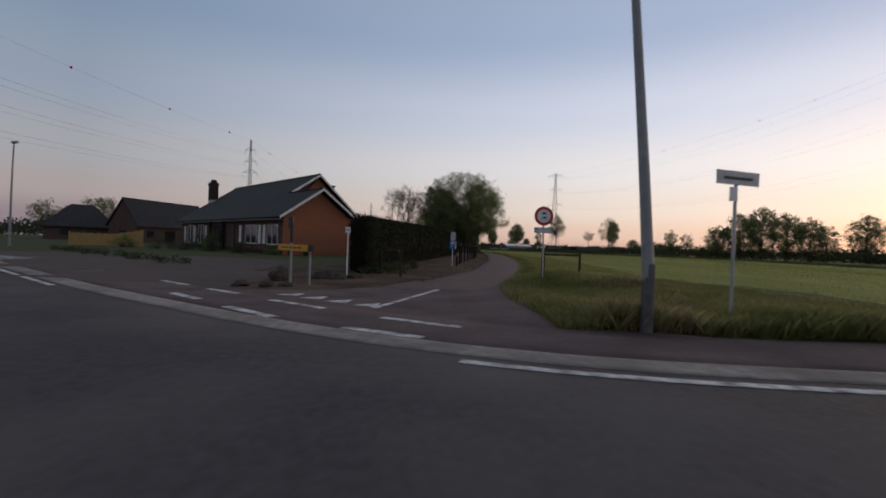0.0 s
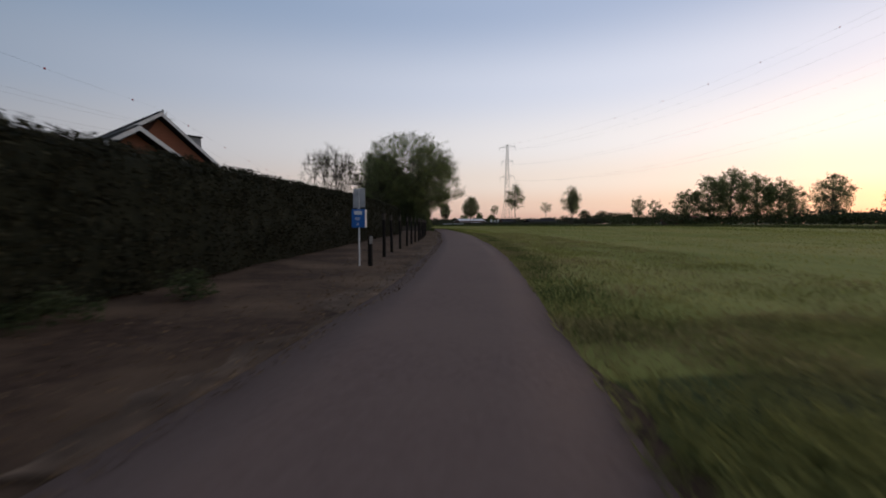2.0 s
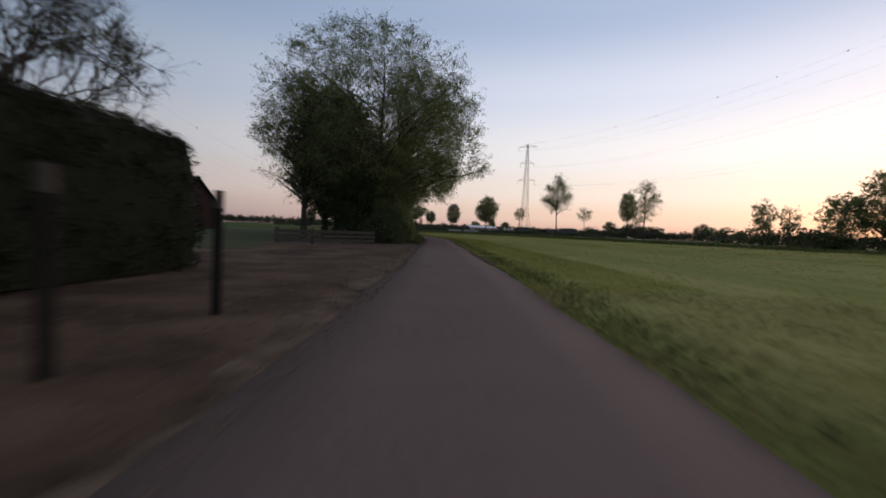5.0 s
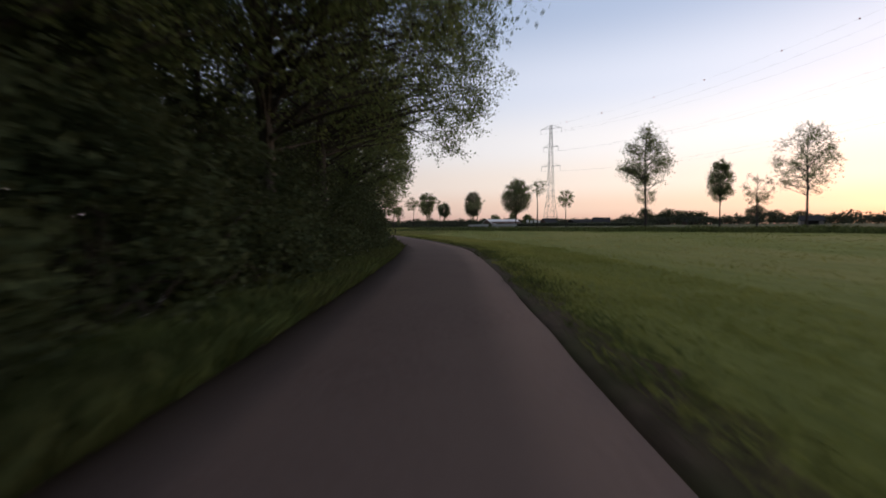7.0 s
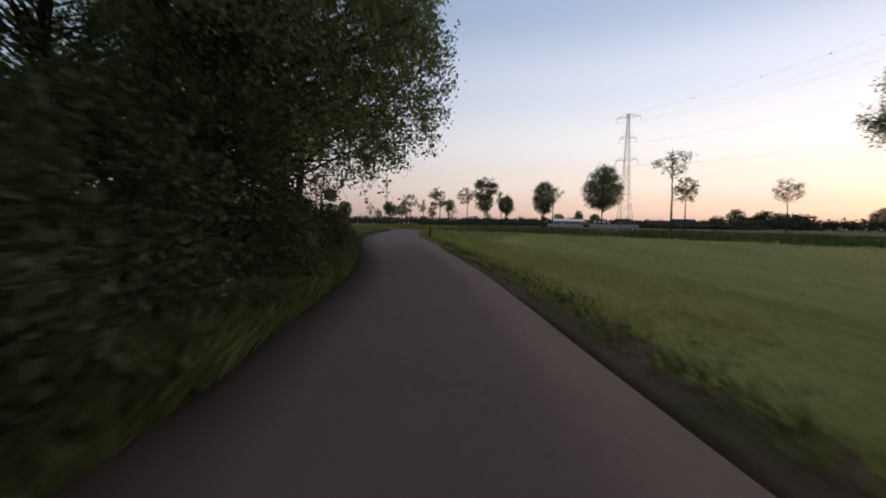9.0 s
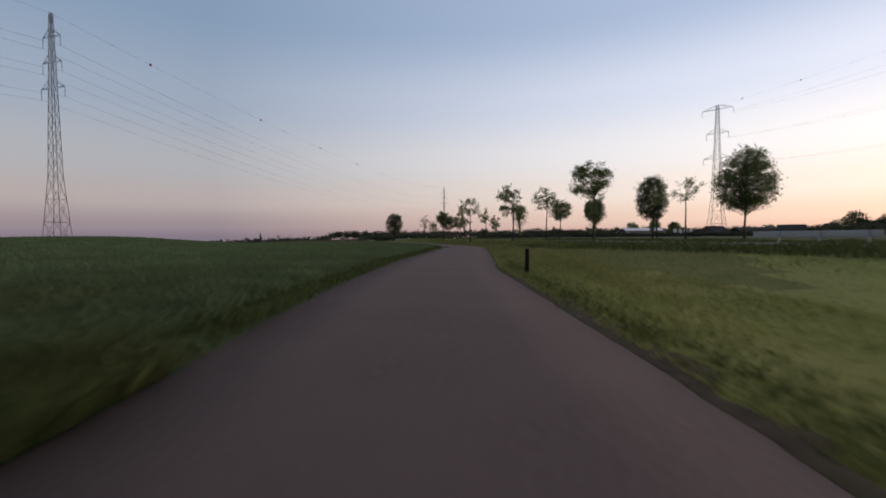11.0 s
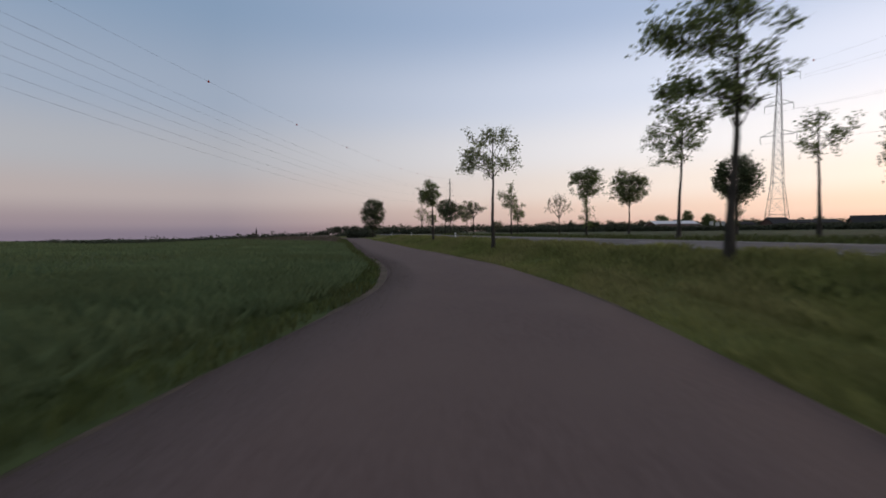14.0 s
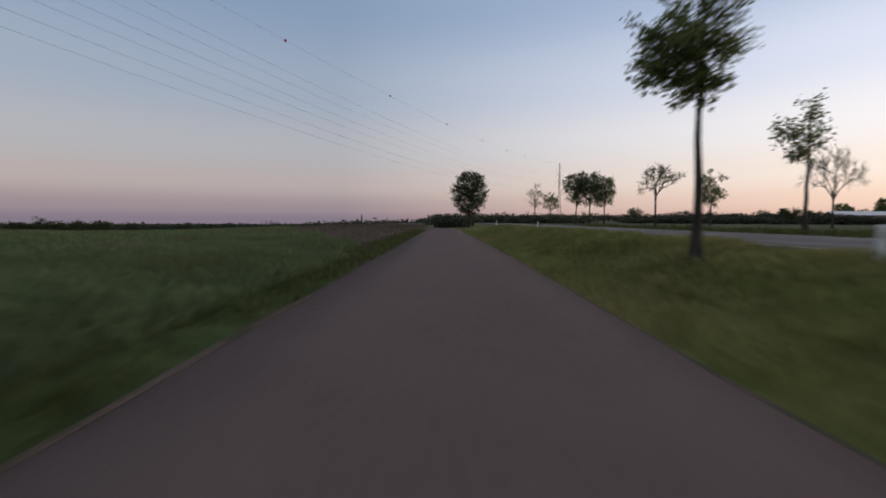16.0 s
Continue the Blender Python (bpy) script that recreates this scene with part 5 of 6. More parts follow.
part("roof", slab([(-6.4, -0.5, 2.55), (6.4, -0.5, 2.55), (6.4, 4, 6.75), (-6.4, 4, 6.75)], 0.15), M_ROOF, far_house)
part("roof", slab([(6.4, 8.5, 2.55), (-6.4, 8.5, 2.55), (-6.4, 4, 6.75), (6.4, 4, 6.75)], 0.15), M_ROOF, far_house)
part("chimney", box(2, 3.6, 6, 2.7, 4.3, 7.7, 0.02), M_BRICKDARK, far_house)
part("window", box(-2, -0.05, 1, -0.6, 0.02, 2.2, 0.02), M_GLASS, far_house)
tagged(far_house, "dark cottage with tiled roof behind the trees", "house")
for k in range(12):
    x, y = -8 - (k * 37 % 30), 72 + (k * 53 % 26)
    make_bush("garden_shrub", 500 + k, x, y, 3.2, 3.2, 2.2 + (k % 3) * 0.8, M_LEAF_DARK, "dark shrub in the gardens behind the hedge", 34, 36, 0.26)

# sign seen from behind at the end of the wood, stub posts
back = empty("traffic_sign", pose(3.42, 151.9, -0.14, 0, 0, 190))
pole("pole", 0.03, 0.03, 3.1, M_METAL, back)
bd = part("disc", disc(0.35, -0.05, -0.03, 2.76), M_RED, back)
part("back", disc(0.345, -0.029, -0.022, 2.76), M_METAL, bd, "dull grey back of the sign")
part("face", disc(0.245, -0.056, -0.0505, 2.76), M_WHITE, bd)
part("lower_panel", box(-0.33, -0.05, 2.1, 0.33, -0.035, 2.27, 0.006), M_METAL, back)
tagged(back, "round traffic sign with panel seen from behind", "sign")
bollard = empty("litter_bin", pose(3.85, 153.0, 0))
pole("post", 0.03, 0.03, 1.1, M_POLEBASE, bollard)
part("bin", box(-0.15, -0.13, 1.0, 0.15, 0.13, 1.55, 0.03), M_BLACK, bollard)
part("lid", box(-0.17, -0.15, 1.55, 0.17, 0.15, 1.6, 0.015), M_BLACK, bollard)
tagged(bollard, "small black bin on a post", "litter bin")
wood_post("stub_post", 6.87, 167.7, 0.85, 0.07, M_WOODDARK, "short dark wooden post at the lane's edge")

# ---------------------------------------------------------------- roadside trees
TREES = [  # x, y, height, clear, width, leaf kind, density, seed, bare
    (4.1, 206.9, 7.1, 3.0, 3.4, 0, 1.2, 11, 0), (-3.1, 220.4, 7.3, 3.8, 4.3, 1, 0.8, 12, 0), (-10.8, 236.8, 6.2, 3.2, 2.5, 0, 1.2, 13, 0), (12.1, 196.2, 7.6, 3.9, 4.3, 0, 2.2, 14, 0),
    (8.2, 227.2, 8.7, 4.2, 4.2, 0, 1.1, 15, 0), (3.4, 239.3, 6.8, 3.5, 3.7, 0, 1.7, 16, 0), (12.2, 270.3, 10.4, 4.2, 6.9, 0, 2.0, 17, 0), (17.5, 243.6, 7.3, 2.8, 4.1, 2, 3.4, 18, 0),
    (25.3, 232.3, 9.6, 2.7, 5.2, 2, 2.8, 19, 0), (36.3, 225.8, 12.3, 3.4, 9.0, 0, 2.3, 20, 0), (40.2, 161.2, 12.7, 4.9, 8.8, 1, 1.6, 21, 0), (28.5, 171.7, 7.6, 4.9, 4.0, 1, 0.7, 22, 0),
    (73.2, 195.2, 13.4, 4.8, 6.4, 0, 1.9, 23, 0), (64.2, 172.7, 8.6, 3.2, 4.8, 1, 0.9, 24, 0), (56.2, 154.2, 11.6, 3.8, 8.2, 1, 1.2, 25, 0), (72.1, 224.7, 10.0, 5.6, 6.6, 1, 1.2, 26, 0),
    (-20.5, 290.0, 7.2, 2.6, 6.0, 2, 1.8, 27, 0), (-38.2, 290.0, 9.0, 1.6, 6.0, 2, 2.6, 28, 0), (-4.8, 255.4, 7.4, 3.1, 2.9, 1, 1.3, 29, 0), (1.8, 276.5, 7.0, 2.6, 4.0, 1, 1.9, 30, 0.72),
    (-21.7, 317.0, 9.6, 3.0, 5.4, 0, 1.4, 31, 0), (-6.3, 291.0, 7.3, 2.2, 4.0, 0, 1.2, 32, 0), (-24.5, 303.0, 9.0, 3.2, 5.2, 2, 1.6, 33, 0), (-41.0, 340.0, 11.0, 3.0, 6.0, 1, 0.8, 34, 0.3),
    (-33.0, 322.0, 7.0, 2.4, 4.2, 0, 1.1, 35, 0), (15.5, 226.0, 7.3, 4.4, 3.5, 1, 0.8, 36, 0), (42.2, 200.5, 7.6, 4.3, 3.8, 0, 1.1, 39, 0),
    (-12.1, 269.2, 5.4, 2.9, 3.0, 1, 1.5, 40, 0.7), (23.7, 209.4, 7.2, 4.0, 3.7, 1, 0.8, 37, 0), (23.3, 220.7, 6.5, 4.2, 2.3, 1, 0.8, 38, 0)]
for x, y, h, c, w, k, den, sd, ba in TREES:
    grow = 1.10 if x > 14 else 1.0
    h, w = h * grow, w * (1 + (grow - 1) * 0.8)
    near = y < 240 and x < 14
    lean_to = {13: (0.2, 0.23), 29: (-0.32, 0.38)}.get(sd, (0.0, 0.0))
    west = {11: 0.45, 12: 0.22, 14: 0.3, 15: 0.35}.get(sd, 0.0)   # crowns blown towards the wheat
    if west:
        lean_to = (-west * math.cos(radians(sd * 40)), west * math.sin(radians(sd * 40)))
    if ba > 0.6:
        t = make_forked_tree("roadside_tree", sd, h, c, w, KINDS[k], "slender nearly bare tree by the highway", leaf=0.09, trunk_r=0.1, depth=5, leaves_at=0.5)
        t.matrix_basis = pose(x, y, gz(x, y) - 0.05, 0, 0, sd * 40)
        tagged(t, group="trees along the highway")
        continue
    t = make_tree("roadside_tree", sd, h, c, w, KINDS[k], ("slender nearly bare tree by the highway", "roadside tree in thin young leaf by the highway", "roadside tree with full dark crown by the highway")[0 if ba else 2 if k == 2 else 1],
                  density=den * (1.25 if k != 1 or near else 0.95), bare=ba, leaf=0.115 if near else 0.22 if k != 1 else 0.17, per=110 if near else 36, trunk_r=0.07 + 0.007 * h, gap=0.1 if k == 2 else 0.5, shift=lean_to, shape={20: 0.8, 21: 0.42, 23: 0.6, 25: 0.7}.get(sd, 1.0))
    t.matrix_basis = pose(x, y, gz(x, y) - 0.05, 0, 0, sd * 40)
    if sd in (14, 16, 18, 19):
        rv = np.random.default_rng(sd)
        zi = rv.uniform(0.9, c, 26)
        v, f = leaves(rv, np.stack([rv.normal(0, 0.22, 26), rv.normal(0, 0.22, 26), zi], 1), 0.34, 40, 0.12)
        raw("trunk_foliage", v, f, KINDS[k], t)
    tagged(t, group="trees along the highway")
# tree group across the meadow
for k, (x, y, h, w, kk, ba) in enumerate(((84, 139, 10.5, 8, 0, 0), (90, 137, 14.5, 10, 0, 0), (97, 138, 16.5, 11, 0, 0), (104, 137, 15.0, 10, 0, 0), (111, 137, 14.0, 9, 1, 0), (117, 138, 11.5, 8, 1, 0.4), (131, 140, 15.5, 12, 1, 0.2), (146, 133, 13, 9, 1, 0.5), (70.4, 140.2, 8.6, 5.0, 1, 0.4), (76, 141, 7.5, 4.5, 1, 0.6), (257, 428, 15.0, 16.0, 2, 0), (281, 439, 12.0, 12.0, 2, 0), (293, 429, 11.0, 13.0, 2, 0), (88.4, 588.5, 12.5, 12.0, 0, 0), (108.7, 594.5, 16.0, 10.0, 0, 0), (126.0, 599.6, 13.0, 12.0, 0, 0), (-19, 371, 4.8, 5.2, 2, 0), (15, 357, 4.0, 5.0, 2, 0))):
    t = make_tree("field_tree", 600 + k, h, 1.2 if h > 10 or kk == 2 else 2.4, w, KINDS[kk], "large tree in a group across the meadow", density=1.1 if y < 500 else 0.6, leaf=0.36 if y < 500 else 0.7, per=30, trunk_r=0.2, bare=ba)
    t.matrix_basis = pose(x, y, gz(x, y) - 0.05, 0, 0, k * 77)
    tagged(t, group="trees across the meadow")

# ---------------------------------------------------------------- far hedgerows, woods and farm buildings


def hedgerow(name, seed, pts, h, depth, mat, leaf, n, label):
    """A long uneven belt of bushes along a line: nobody could count its leaves."""
    rng = np.random.default_rng(seed)
    pts = np.asarray(pts, float)
    seg = np.linalg.norm(np.diff(pts, axis=0), axis=1)
    s = np.concatenate([[0], np.cumsum(seg)])
    u = rng.uniform(0, s[-1], n)
    cx_, cy_ = np.interp(u, s, pts[:, 0]), np.interp(u, s, pts[:, 1])
    top = h * (0.55 + 0.45 * np.array([noise.noise(Vector((q * 0.11, seed, 0))) + 0.6 * noise.noise(Vector((q * 0.4, seed, 5))) for q in u]).clip(-0.8, 1.2))
    c = np.stack([cx_ + rng.normal(0, depth / 3, n), cy_ + rng.normal(0, depth / 3, n), rng.uniform(0.05, 1, n) ** 0.7 * top], 1)
    c[:, 2] += ground_z(c[:, 0], c[:, 1])
    v, f = leaves(rng, c, leaf * 1.4, 7, leaf)
    return tagged(raw(name, v, f, mat), label, "hedgerow", kind="stuff")


hedgerow("hedgerow", 1, [(206, 504), (252, 480)], 19, 6, M_LEAF_DARK, 1.2, 1500, "dark block of trees beyond the highway")
hedgerow("hedgerow", 2, [(62, 141), (84, 136), (122, 134), (200, 110)], 5.0, 4, M_LEAF_DARK, 0.5, 2600, "dark bushes under the field trees")
hedgerow("hedgerow", 3, [(122, 142), (170, 120), (300, 40)], 7.0, 8, M_DISTANT_HAZE, 0.9, 2000, "distant line of bushes at the meadow's end")
hedgerow("hedgerow", 5, [(150, 420), (220, 360), (320, 240), (420, 60)], 9.5, 8, M_DISTANT_HAZE, 1.0, 5500, "long low hedgerow behind the highway")
hedgerow("hedgerow", 6, [(-22, 372), (2, 358), (24, 354.4), (62, 340), (112, 302)], 2.0, 4, M_DISTANT_HAZE, 0.7, 3600, "long low hedgerow behind the highway")
hedgerow("hedgerow", 14, [(-10, 650), (60, 640), (140, 630), (250, 590)], 11, 8, M_DISTANT_HAZE, 1.4, 2600, "trees behind the farm buildings")
hedgerow("hedgerow", 7, [(-64, 330), (-40, 332), (-30, 345)], 1.9, 6, M_DISTANT_HAZE, 0.8, 900, "bushes beside the far end of the lane")
hedgerow("hedgerow", 8, [(-46, 296), (-41, 294)], 2.0, 2, M_DISTANT_HAZE, 0.7, 350, "bushes beside the far end of the lane")
hedgerow("far_woods", 9, [(-900, 330), (-620, 520), (-420, 640), (-250, 760), (-60, 860), (120, 900)], 13.0, 20, M_DISTANT_HAZE, 2.4, 6500, "distant woods along the horizon")
hedgerow("far_woods", 10, [(60, 900), (300, 760), (520, 520), (760, 300), (900, 0)], 13, 20, M_DISTANT_HAZE, 2.4, 4200, "distant woods along the horizon")
hedgerow("far_woods", 11, [(-560, 426), (-518, 446), (-470, 469)], 17, 5, M_LEAF_DEEP, 1.2, 1300, "clumps of distant trees beyond the wheat")
hedgerow("far_woods", 12, [(-900, 330), (-700, 0), (-300, -300), (300, -300), (800, 0)], 12, 20, M_DISTANT_HAZE, 2.6, 3000, "distant woods along the horizon")
hedgerow("far_woods", 13, [(-400, 150), (-260, 190), (-120, 160), (-70, 140)], 8, 14, M_DISTANT_HAZE, 1.2, 2200, "trees beyond the houses")


def shed(name, x, y, rz, w, d, ze, zr, wall, roof, label):
    root = empty(name, pose(x, y, gz(x, y) - 0.1, 0, 0, rz))
    part("wall", gable_block(-w / 2, w / 2, 0, d, ze, zr), wall, root)
    for a, b in ((-0.5, d / 2), (d + 0.5, d / 2)):
        part("roof", slab([(-w / 2 - 0.4, a, ze - 0.3), (w / 2 + 0.4, a, ze - 0.3), (w / 2 + 0.4, b, zr + 0.1), (-w / 2 - 0.4, b, zr + 0.1)], 0.2), roof, root)
    part("door", box(-2, -0.06, 0, 2, 0.0, min(ze - 0.4, 3.2), 0.02), M_WOODDARK, root)
    return tagged(root, label, "barn")


# near-white base colour stands for the sky reflected in the roof sheets
M_SKYLIT_ROOF = material("sky_lit_sheet_roof", (0.60, 0.60, 0.61), (0.72, 0.72, 0.73), 2, 0.6, 0.1, 20)
M_REDROOF = material("red_roof", (0.16, 0.03, 0.025), (0.24, 0.05, 0.04), 2, 0.7, 0.2, 20)
shed("barn", 98, 569, 21, 36, 22, 2.6, 7.0, M_BRICKDARK, M_SKYLIT_ROOF, "farm shed with sheet roof coloured pale by reflected sky")
shed("barn", 150, 586, 18, 12, 10, 3.4, 5.6, M_WOODDARK, M_ROOF, "low dark farm building")
shed("barn", 188, 571, 16, 42, 16, 3.2, 6.6, M_WOODDARK, M_ROOF, "long dark farm building")
shed("barn", 88, 143, 10, 9, 6, 1.9, 2.9, M_BRICKDARK, M_REDROOF, "low red-roofed shed among bushes")
shed("barn", 160, 270, -30, 7, 5, 2.0, 3.6, M_CONCRETE, M_ROOF, "small pale house beyond the meadow")
HOUSES = [(107, 437, 10, 20), (152, 455, 13, -15), (186, 474, 16, 40), (190, 434, 10, 5), (222, 452, 13, -30)]
for k, (x, y, w, rz) in enumerate(HOUSES):
    shed("farmhouse", x, y, rz, w, 8, 2.6, 5.6 + (k % 3) * 0.7, M_BRICKDARK, M_ROOF, "distant brick farmhouse with dark roof")
for k in range(4):
    silo = empty("feed_silo", pose(121 + k * 4.6, 577 + k * 1.6, 0))
    pole("tank", 1.3, 1.3, 5.5 - (k % 2) * 0.8, M_WALLPALE, silo, z=1.2, sides=18)
    pole("cone", 0.3, 1.3, 1.2, M_WALLPALE, silo, z=0.0, sides=18)
    tagged(silo, "pale round feed silo beside the shed", "silo", group="silos by the shed")
church = empty("church", pose(-446, 811, gz(-446, 811) + 8) @ Matrix.Scale(0.45, 4))
part("nave", gable_block(-16, 8, 0, 12, 8, 14), M_BRICKDARK, church)
pole("tower", 3.2, 3.0, 20, M_BRICKDARK, church, x=11, y=6, sides=4)
pole("spire", 3.4, 0.1, 18, M_ROOF, church, x=11, y=6, z=20, sides=8)
tagged(church, "distant village church with pointed spire", "church")

# guard rail, delineators along the highway


def rail_run(s0, s1, n_off):
    a = p0 + np.array([NX, NY]) * n_off + np.array([hx, hy]) * s0
    root = empty("guard_rail", pose(a[0], a[1], ROAD_Z - 0.05, 0, 0, math.degrees(math.atan2(hy, hx))))
    ln = s1 - s0
    beam = box(0, -0.03, 0.5, ln, 0.03, 0.8, 0.02)
    add_box(beam, 0, -0.06, 0.55, ln, -0.025, 0.6, 0.01)
    add_box(beam, 0, -0.06, 0.7, ln, -0.025, 0.75, 0.01)
    part("beam", beam, M_METAL, root)
    for q in np.arange(0.5, ln, 2.0):
        part("post", box(q - 0.04, 0.03, 0, q + 0.04, 0.11, 0.78), M_METAL, root)
    return tagged(root, "galvanised steel guard rail beside the highway", "guard rail")


s_of = lambda x, y: hx * (x - p0[0]) + hy * (y - p0[1])
rail_run(s_of(25, 168.5), s_of(22.2, 174), -0.5)
rail_run(s_of(21.8, 175), s_of(19.0, 180.3), -0.5)
for q in (s_of(-8.64, 235.45), s_of(-8.64, 235.45) + 26, s_of(-8.64, 235.45) + 52):
    a = p0 - np.array([NX, NY]) * 0.55 + np.array([hx, hy]) * q
    dl = empty("delineator_post", pose(a[0], a[1], gz(a[0], a[1]) - 0.36, 0, 0, 26))
    part("post", box(-0.06, -0.05, 0, 0.06, 0.05, 0.95, 0.03), M_WHITE, dl)
    part("reflector", box(-0.045, -0.056, 0.72, 0.045, -0.05, 0.84, 0.004), M_METAL, dl)
    tagged(dl, "white plastic roadside delineator post with reflector", "marker post", group="delineators")

# ---------------------------------------------------------------- pylons and cables


def pylon(x, y, h, rz, arms, slim=1.0):
    root = empty("pylon", pose(x, y, 0, 0, 0, rz))
    half = lambda z: slim * np.interp(z, [0, 0.30 * h, h], [0.062 * h, 0.030 * h, 0.008 * h])
    zs = np.concatenate([np.linspace(0, 0.3 * h, 4), np.linspace(0.36 * h, h, 12)])
    thick = 0.0013 * h
    P = []
    cor = ((-1, -1), (1, -1), (1, 1), (-1, 1))
    for sx, sy in cor:
        P.append((np.array([(sx * half(z), sy * half(z), z) for z in zs]), np.full(len(zs), thick)))
    for z0, z1 in zip(zs[:-1], zs[1:]):
        for k in range(4):
            a, b = cor[k], cor[(k + 1) % 4]
            A0, B0, A1, B1 = [np.array([c[0] * half(z), c[1] * half(z), z]) for c, z in ((a, z0), (b, z0), (a, z1), (b, z1))]
            for p_, q_ in ((A0, B1), (B0, A1), (A1, B1)):
                P.append((np.stack([p_, q_]), np.full(2, thick * 0.55)))
    v, f = tubes(P, 4)
    raw("lattice", v, f, M_PYLON, root)
    for z, w in arms:
        for s_ in (-1, 1):
            A = []
            tip = np.array([s_ * w * h, 0, z * h])
            for sy in (-1, 1):
                A.append((np.stack([np.array([s_ * half(z * h), sy * half(z * h), z * h]), tip]), np.full(2, thick * 0.8)))
                A.append((np.stack([np.array([s_ * half(z * h), sy * half(z * h), (z + 0.03) * h]), tip]), np.full(2, thick * 0.7)))
            A.append((np.stack([tip, tip - [0, 0, 0.045 * h]]), np.full(2, thick * 0.9)))
            v, f = tubes(A, 4)
            raw("cross_arm", v, f, M_PYLON, root)
    return tagged(root, "tall grey steel lattice electricity pylon", "pylon", group="pylons")


ARMS = ((0.97, 0.105), (0.79, 0.075), (0.60, 0.095))
PY_B, PY_A, PY_S, PY_R, PY_L = (109, 448), (-102, 236), (-128, 790), (271, 213), (-125, -180)
pylon(*PY_B, 77, -35, ARMS)
pylon(*PY_A, 53, -6, ((0.90, 0.055), (0.79, 0.06), (0.68, 0.075)), 0.62)
pylon(*PY_S, 72, -6, ((0.90, 0.055), (0.79, 0.06), (0.68, 0.075)), 0.62)
pylon(*PY_R, 122, -35, ARMS)
pylon(*PY_L, 68, -6, ((0.90, 0.055), (0.79, 0.06), (0.68, 0.075)), 0.62)


def cable(a, b, sag, balls=0):
    a, b = np.array(a, float), np.array(b, float)
    tt = np.linspace(0, 1, 40)[:, None]
    pts = a * (1 - tt) + b * tt
    pts[:, 2] -= sag * 4 * (tt * (1 - tt))[:, 0]
    ob = tube_part("power_cable", [(pts, np.full(40, 0.02))], M_PYLON, None, 5)
    for k in range(balls):
        q = int(40 * (k + 0.5) / balls)
        bm = bmesh.new()
        bmesh.ops.create_uvsphere(bm, u_segments=12, v_segments=8, radius=0.36, matrix=Matrix.Translation(pts[q]))
        part("marker_ball", bm, M_RED, ob)
    return tagged(ob, "thin sagging overhead power cable", "cable", group="power cables")


def side(p, rz, off):
    return p[0] + math.cos(radians(rz)) * off, p[1] + math.sin(radians(rz)) * off


for z, w in ARMS:
    for s_ in (-1, 1):
        cable((*side(PY_B, -35, s_ * w * 77), (z - 0.045) * 77), (*side(PY_R, -35, s_ * w * 122), (z - 0.045) * 122), 13)
cable((*PY_B, 77), (*PY_R, 122), 12, 9)
for z, w in ((0.90, 0.055), (0.79, 0.06), (0.68, 0.075)):
    for s_ in (-1, 1):
        cable((*side(PY_A, -6, s_ * w * 53), (z - 0.045) * 53), (*side(PY_L, -6, s_ * w * 68), (z - 0.045) * 68), 14)
        cable((*side(PY_A, -6, s_ * w * 53), (z - 0.045) * 53), (*side(PY_S, -6, s_ * w * 72), (z - 0.045) * 72), 14)
cable((*PY_A, 53), (*PY_L, 68), 11, 10)
cable((*PY_A, 53), (*PY_S, 72), 11, 10)

# ---------------------------------------------------------------- grass along the lane


def blades(name, seed, x, y, h, w, mat, label, category="grass"):
    rng = np.random.default_rng(seed)
    n = len(x)
    z = ground_z(x, y) + bump_z(x, y) * 0.5 - 0.03
    a = rng.uniform(0, 2 * np.pi, n)
    ln = rng.normal(0, 0.35, (n, 2)) * h[:, None]
    bx, by = np.cos(a) * w / 2, np.sin(a) * w / 2
    v = np.stack([np.stack([x - bx, y - by, z], 1), np.stack([x + bx, y + by, z], 1),
                  np.stack([x + ln[:, 0] * 0.4 + bx * 0.8, y + ln[:, 1] * 0.4 + by * 0.8, z + h * 0.62], 1), np.stack([x + ln[:, 0], y + ln[:, 1], z + h], 1)], 1).reshape(-1, 3)
    return tagged(raw(name, v, np.arange(4 * n).reshape(-1, 4), mat), label, category, kind="stuff")


rg = np.random.default_rng(123)


def along(n, y0, y1, d0, d1, right=True, power=1.0):
    y = rg.uniform(y0, y1, n)
    xl, xr = lane_x(y)
    d = d0 + (d1 - d0) * rg.random(n) ** power
    return (xr + d if right else xl - d), y, d


def patchy(x, y, f=0.5):
    return np.array([noise.noise(Vector((a * f, b * f, 1.0))) for a, b in zip(x, y)])


x, y, d = along(60000, 9, 75, 0.0, 7.0, True, 1.5)
ok = (y > 11) | (x > 3.5)
x, y, d = x[ok], y[ok], d[ok]
tall = np.exp(-(((x - 5.2) / 2.0) ** 2 + ((y - 16.8) / 1.9) ** 2))
pt = patchy(x, y)
h = np.clip(0.11 + 0.07 * pt + 0.42 * tall * (0.6 + 0.6 * pt), 0.04, 0.7) * rg.uniform(0.6, 1.3, len(x))
blades("verge_grass", 1, x, y, h, np.full(len(x), 0.014), M_BLADE_DARK, "rough tall verge grass beside the lane")
n = 42000
x = rg.uniform(2.0, 16, n)
y = 7.55 + np.abs(rg.normal(0, 2.2, n)) + np.maximum(0, x - 6) * 0.06
h = np.clip(0.17 + 0.16 * patchy(x, y) + 0.22 * np.exp(-((y - 7.9) / 0.9) ** 2) * np.clip((x - 2.4) / 0.8, 0, 1), 0.05, 0.75) * rg.uniform(0.6, 1.3, n)
blades("verge_grass", 2, x, y, h, np.full(n, 0.015), M_BLADE_DARK, "rough tall grass at the corner of the meadow")
n = 105000
x, y = rg.uniform(2.0, 12, n), rg.uniform(8.5, 23, n)
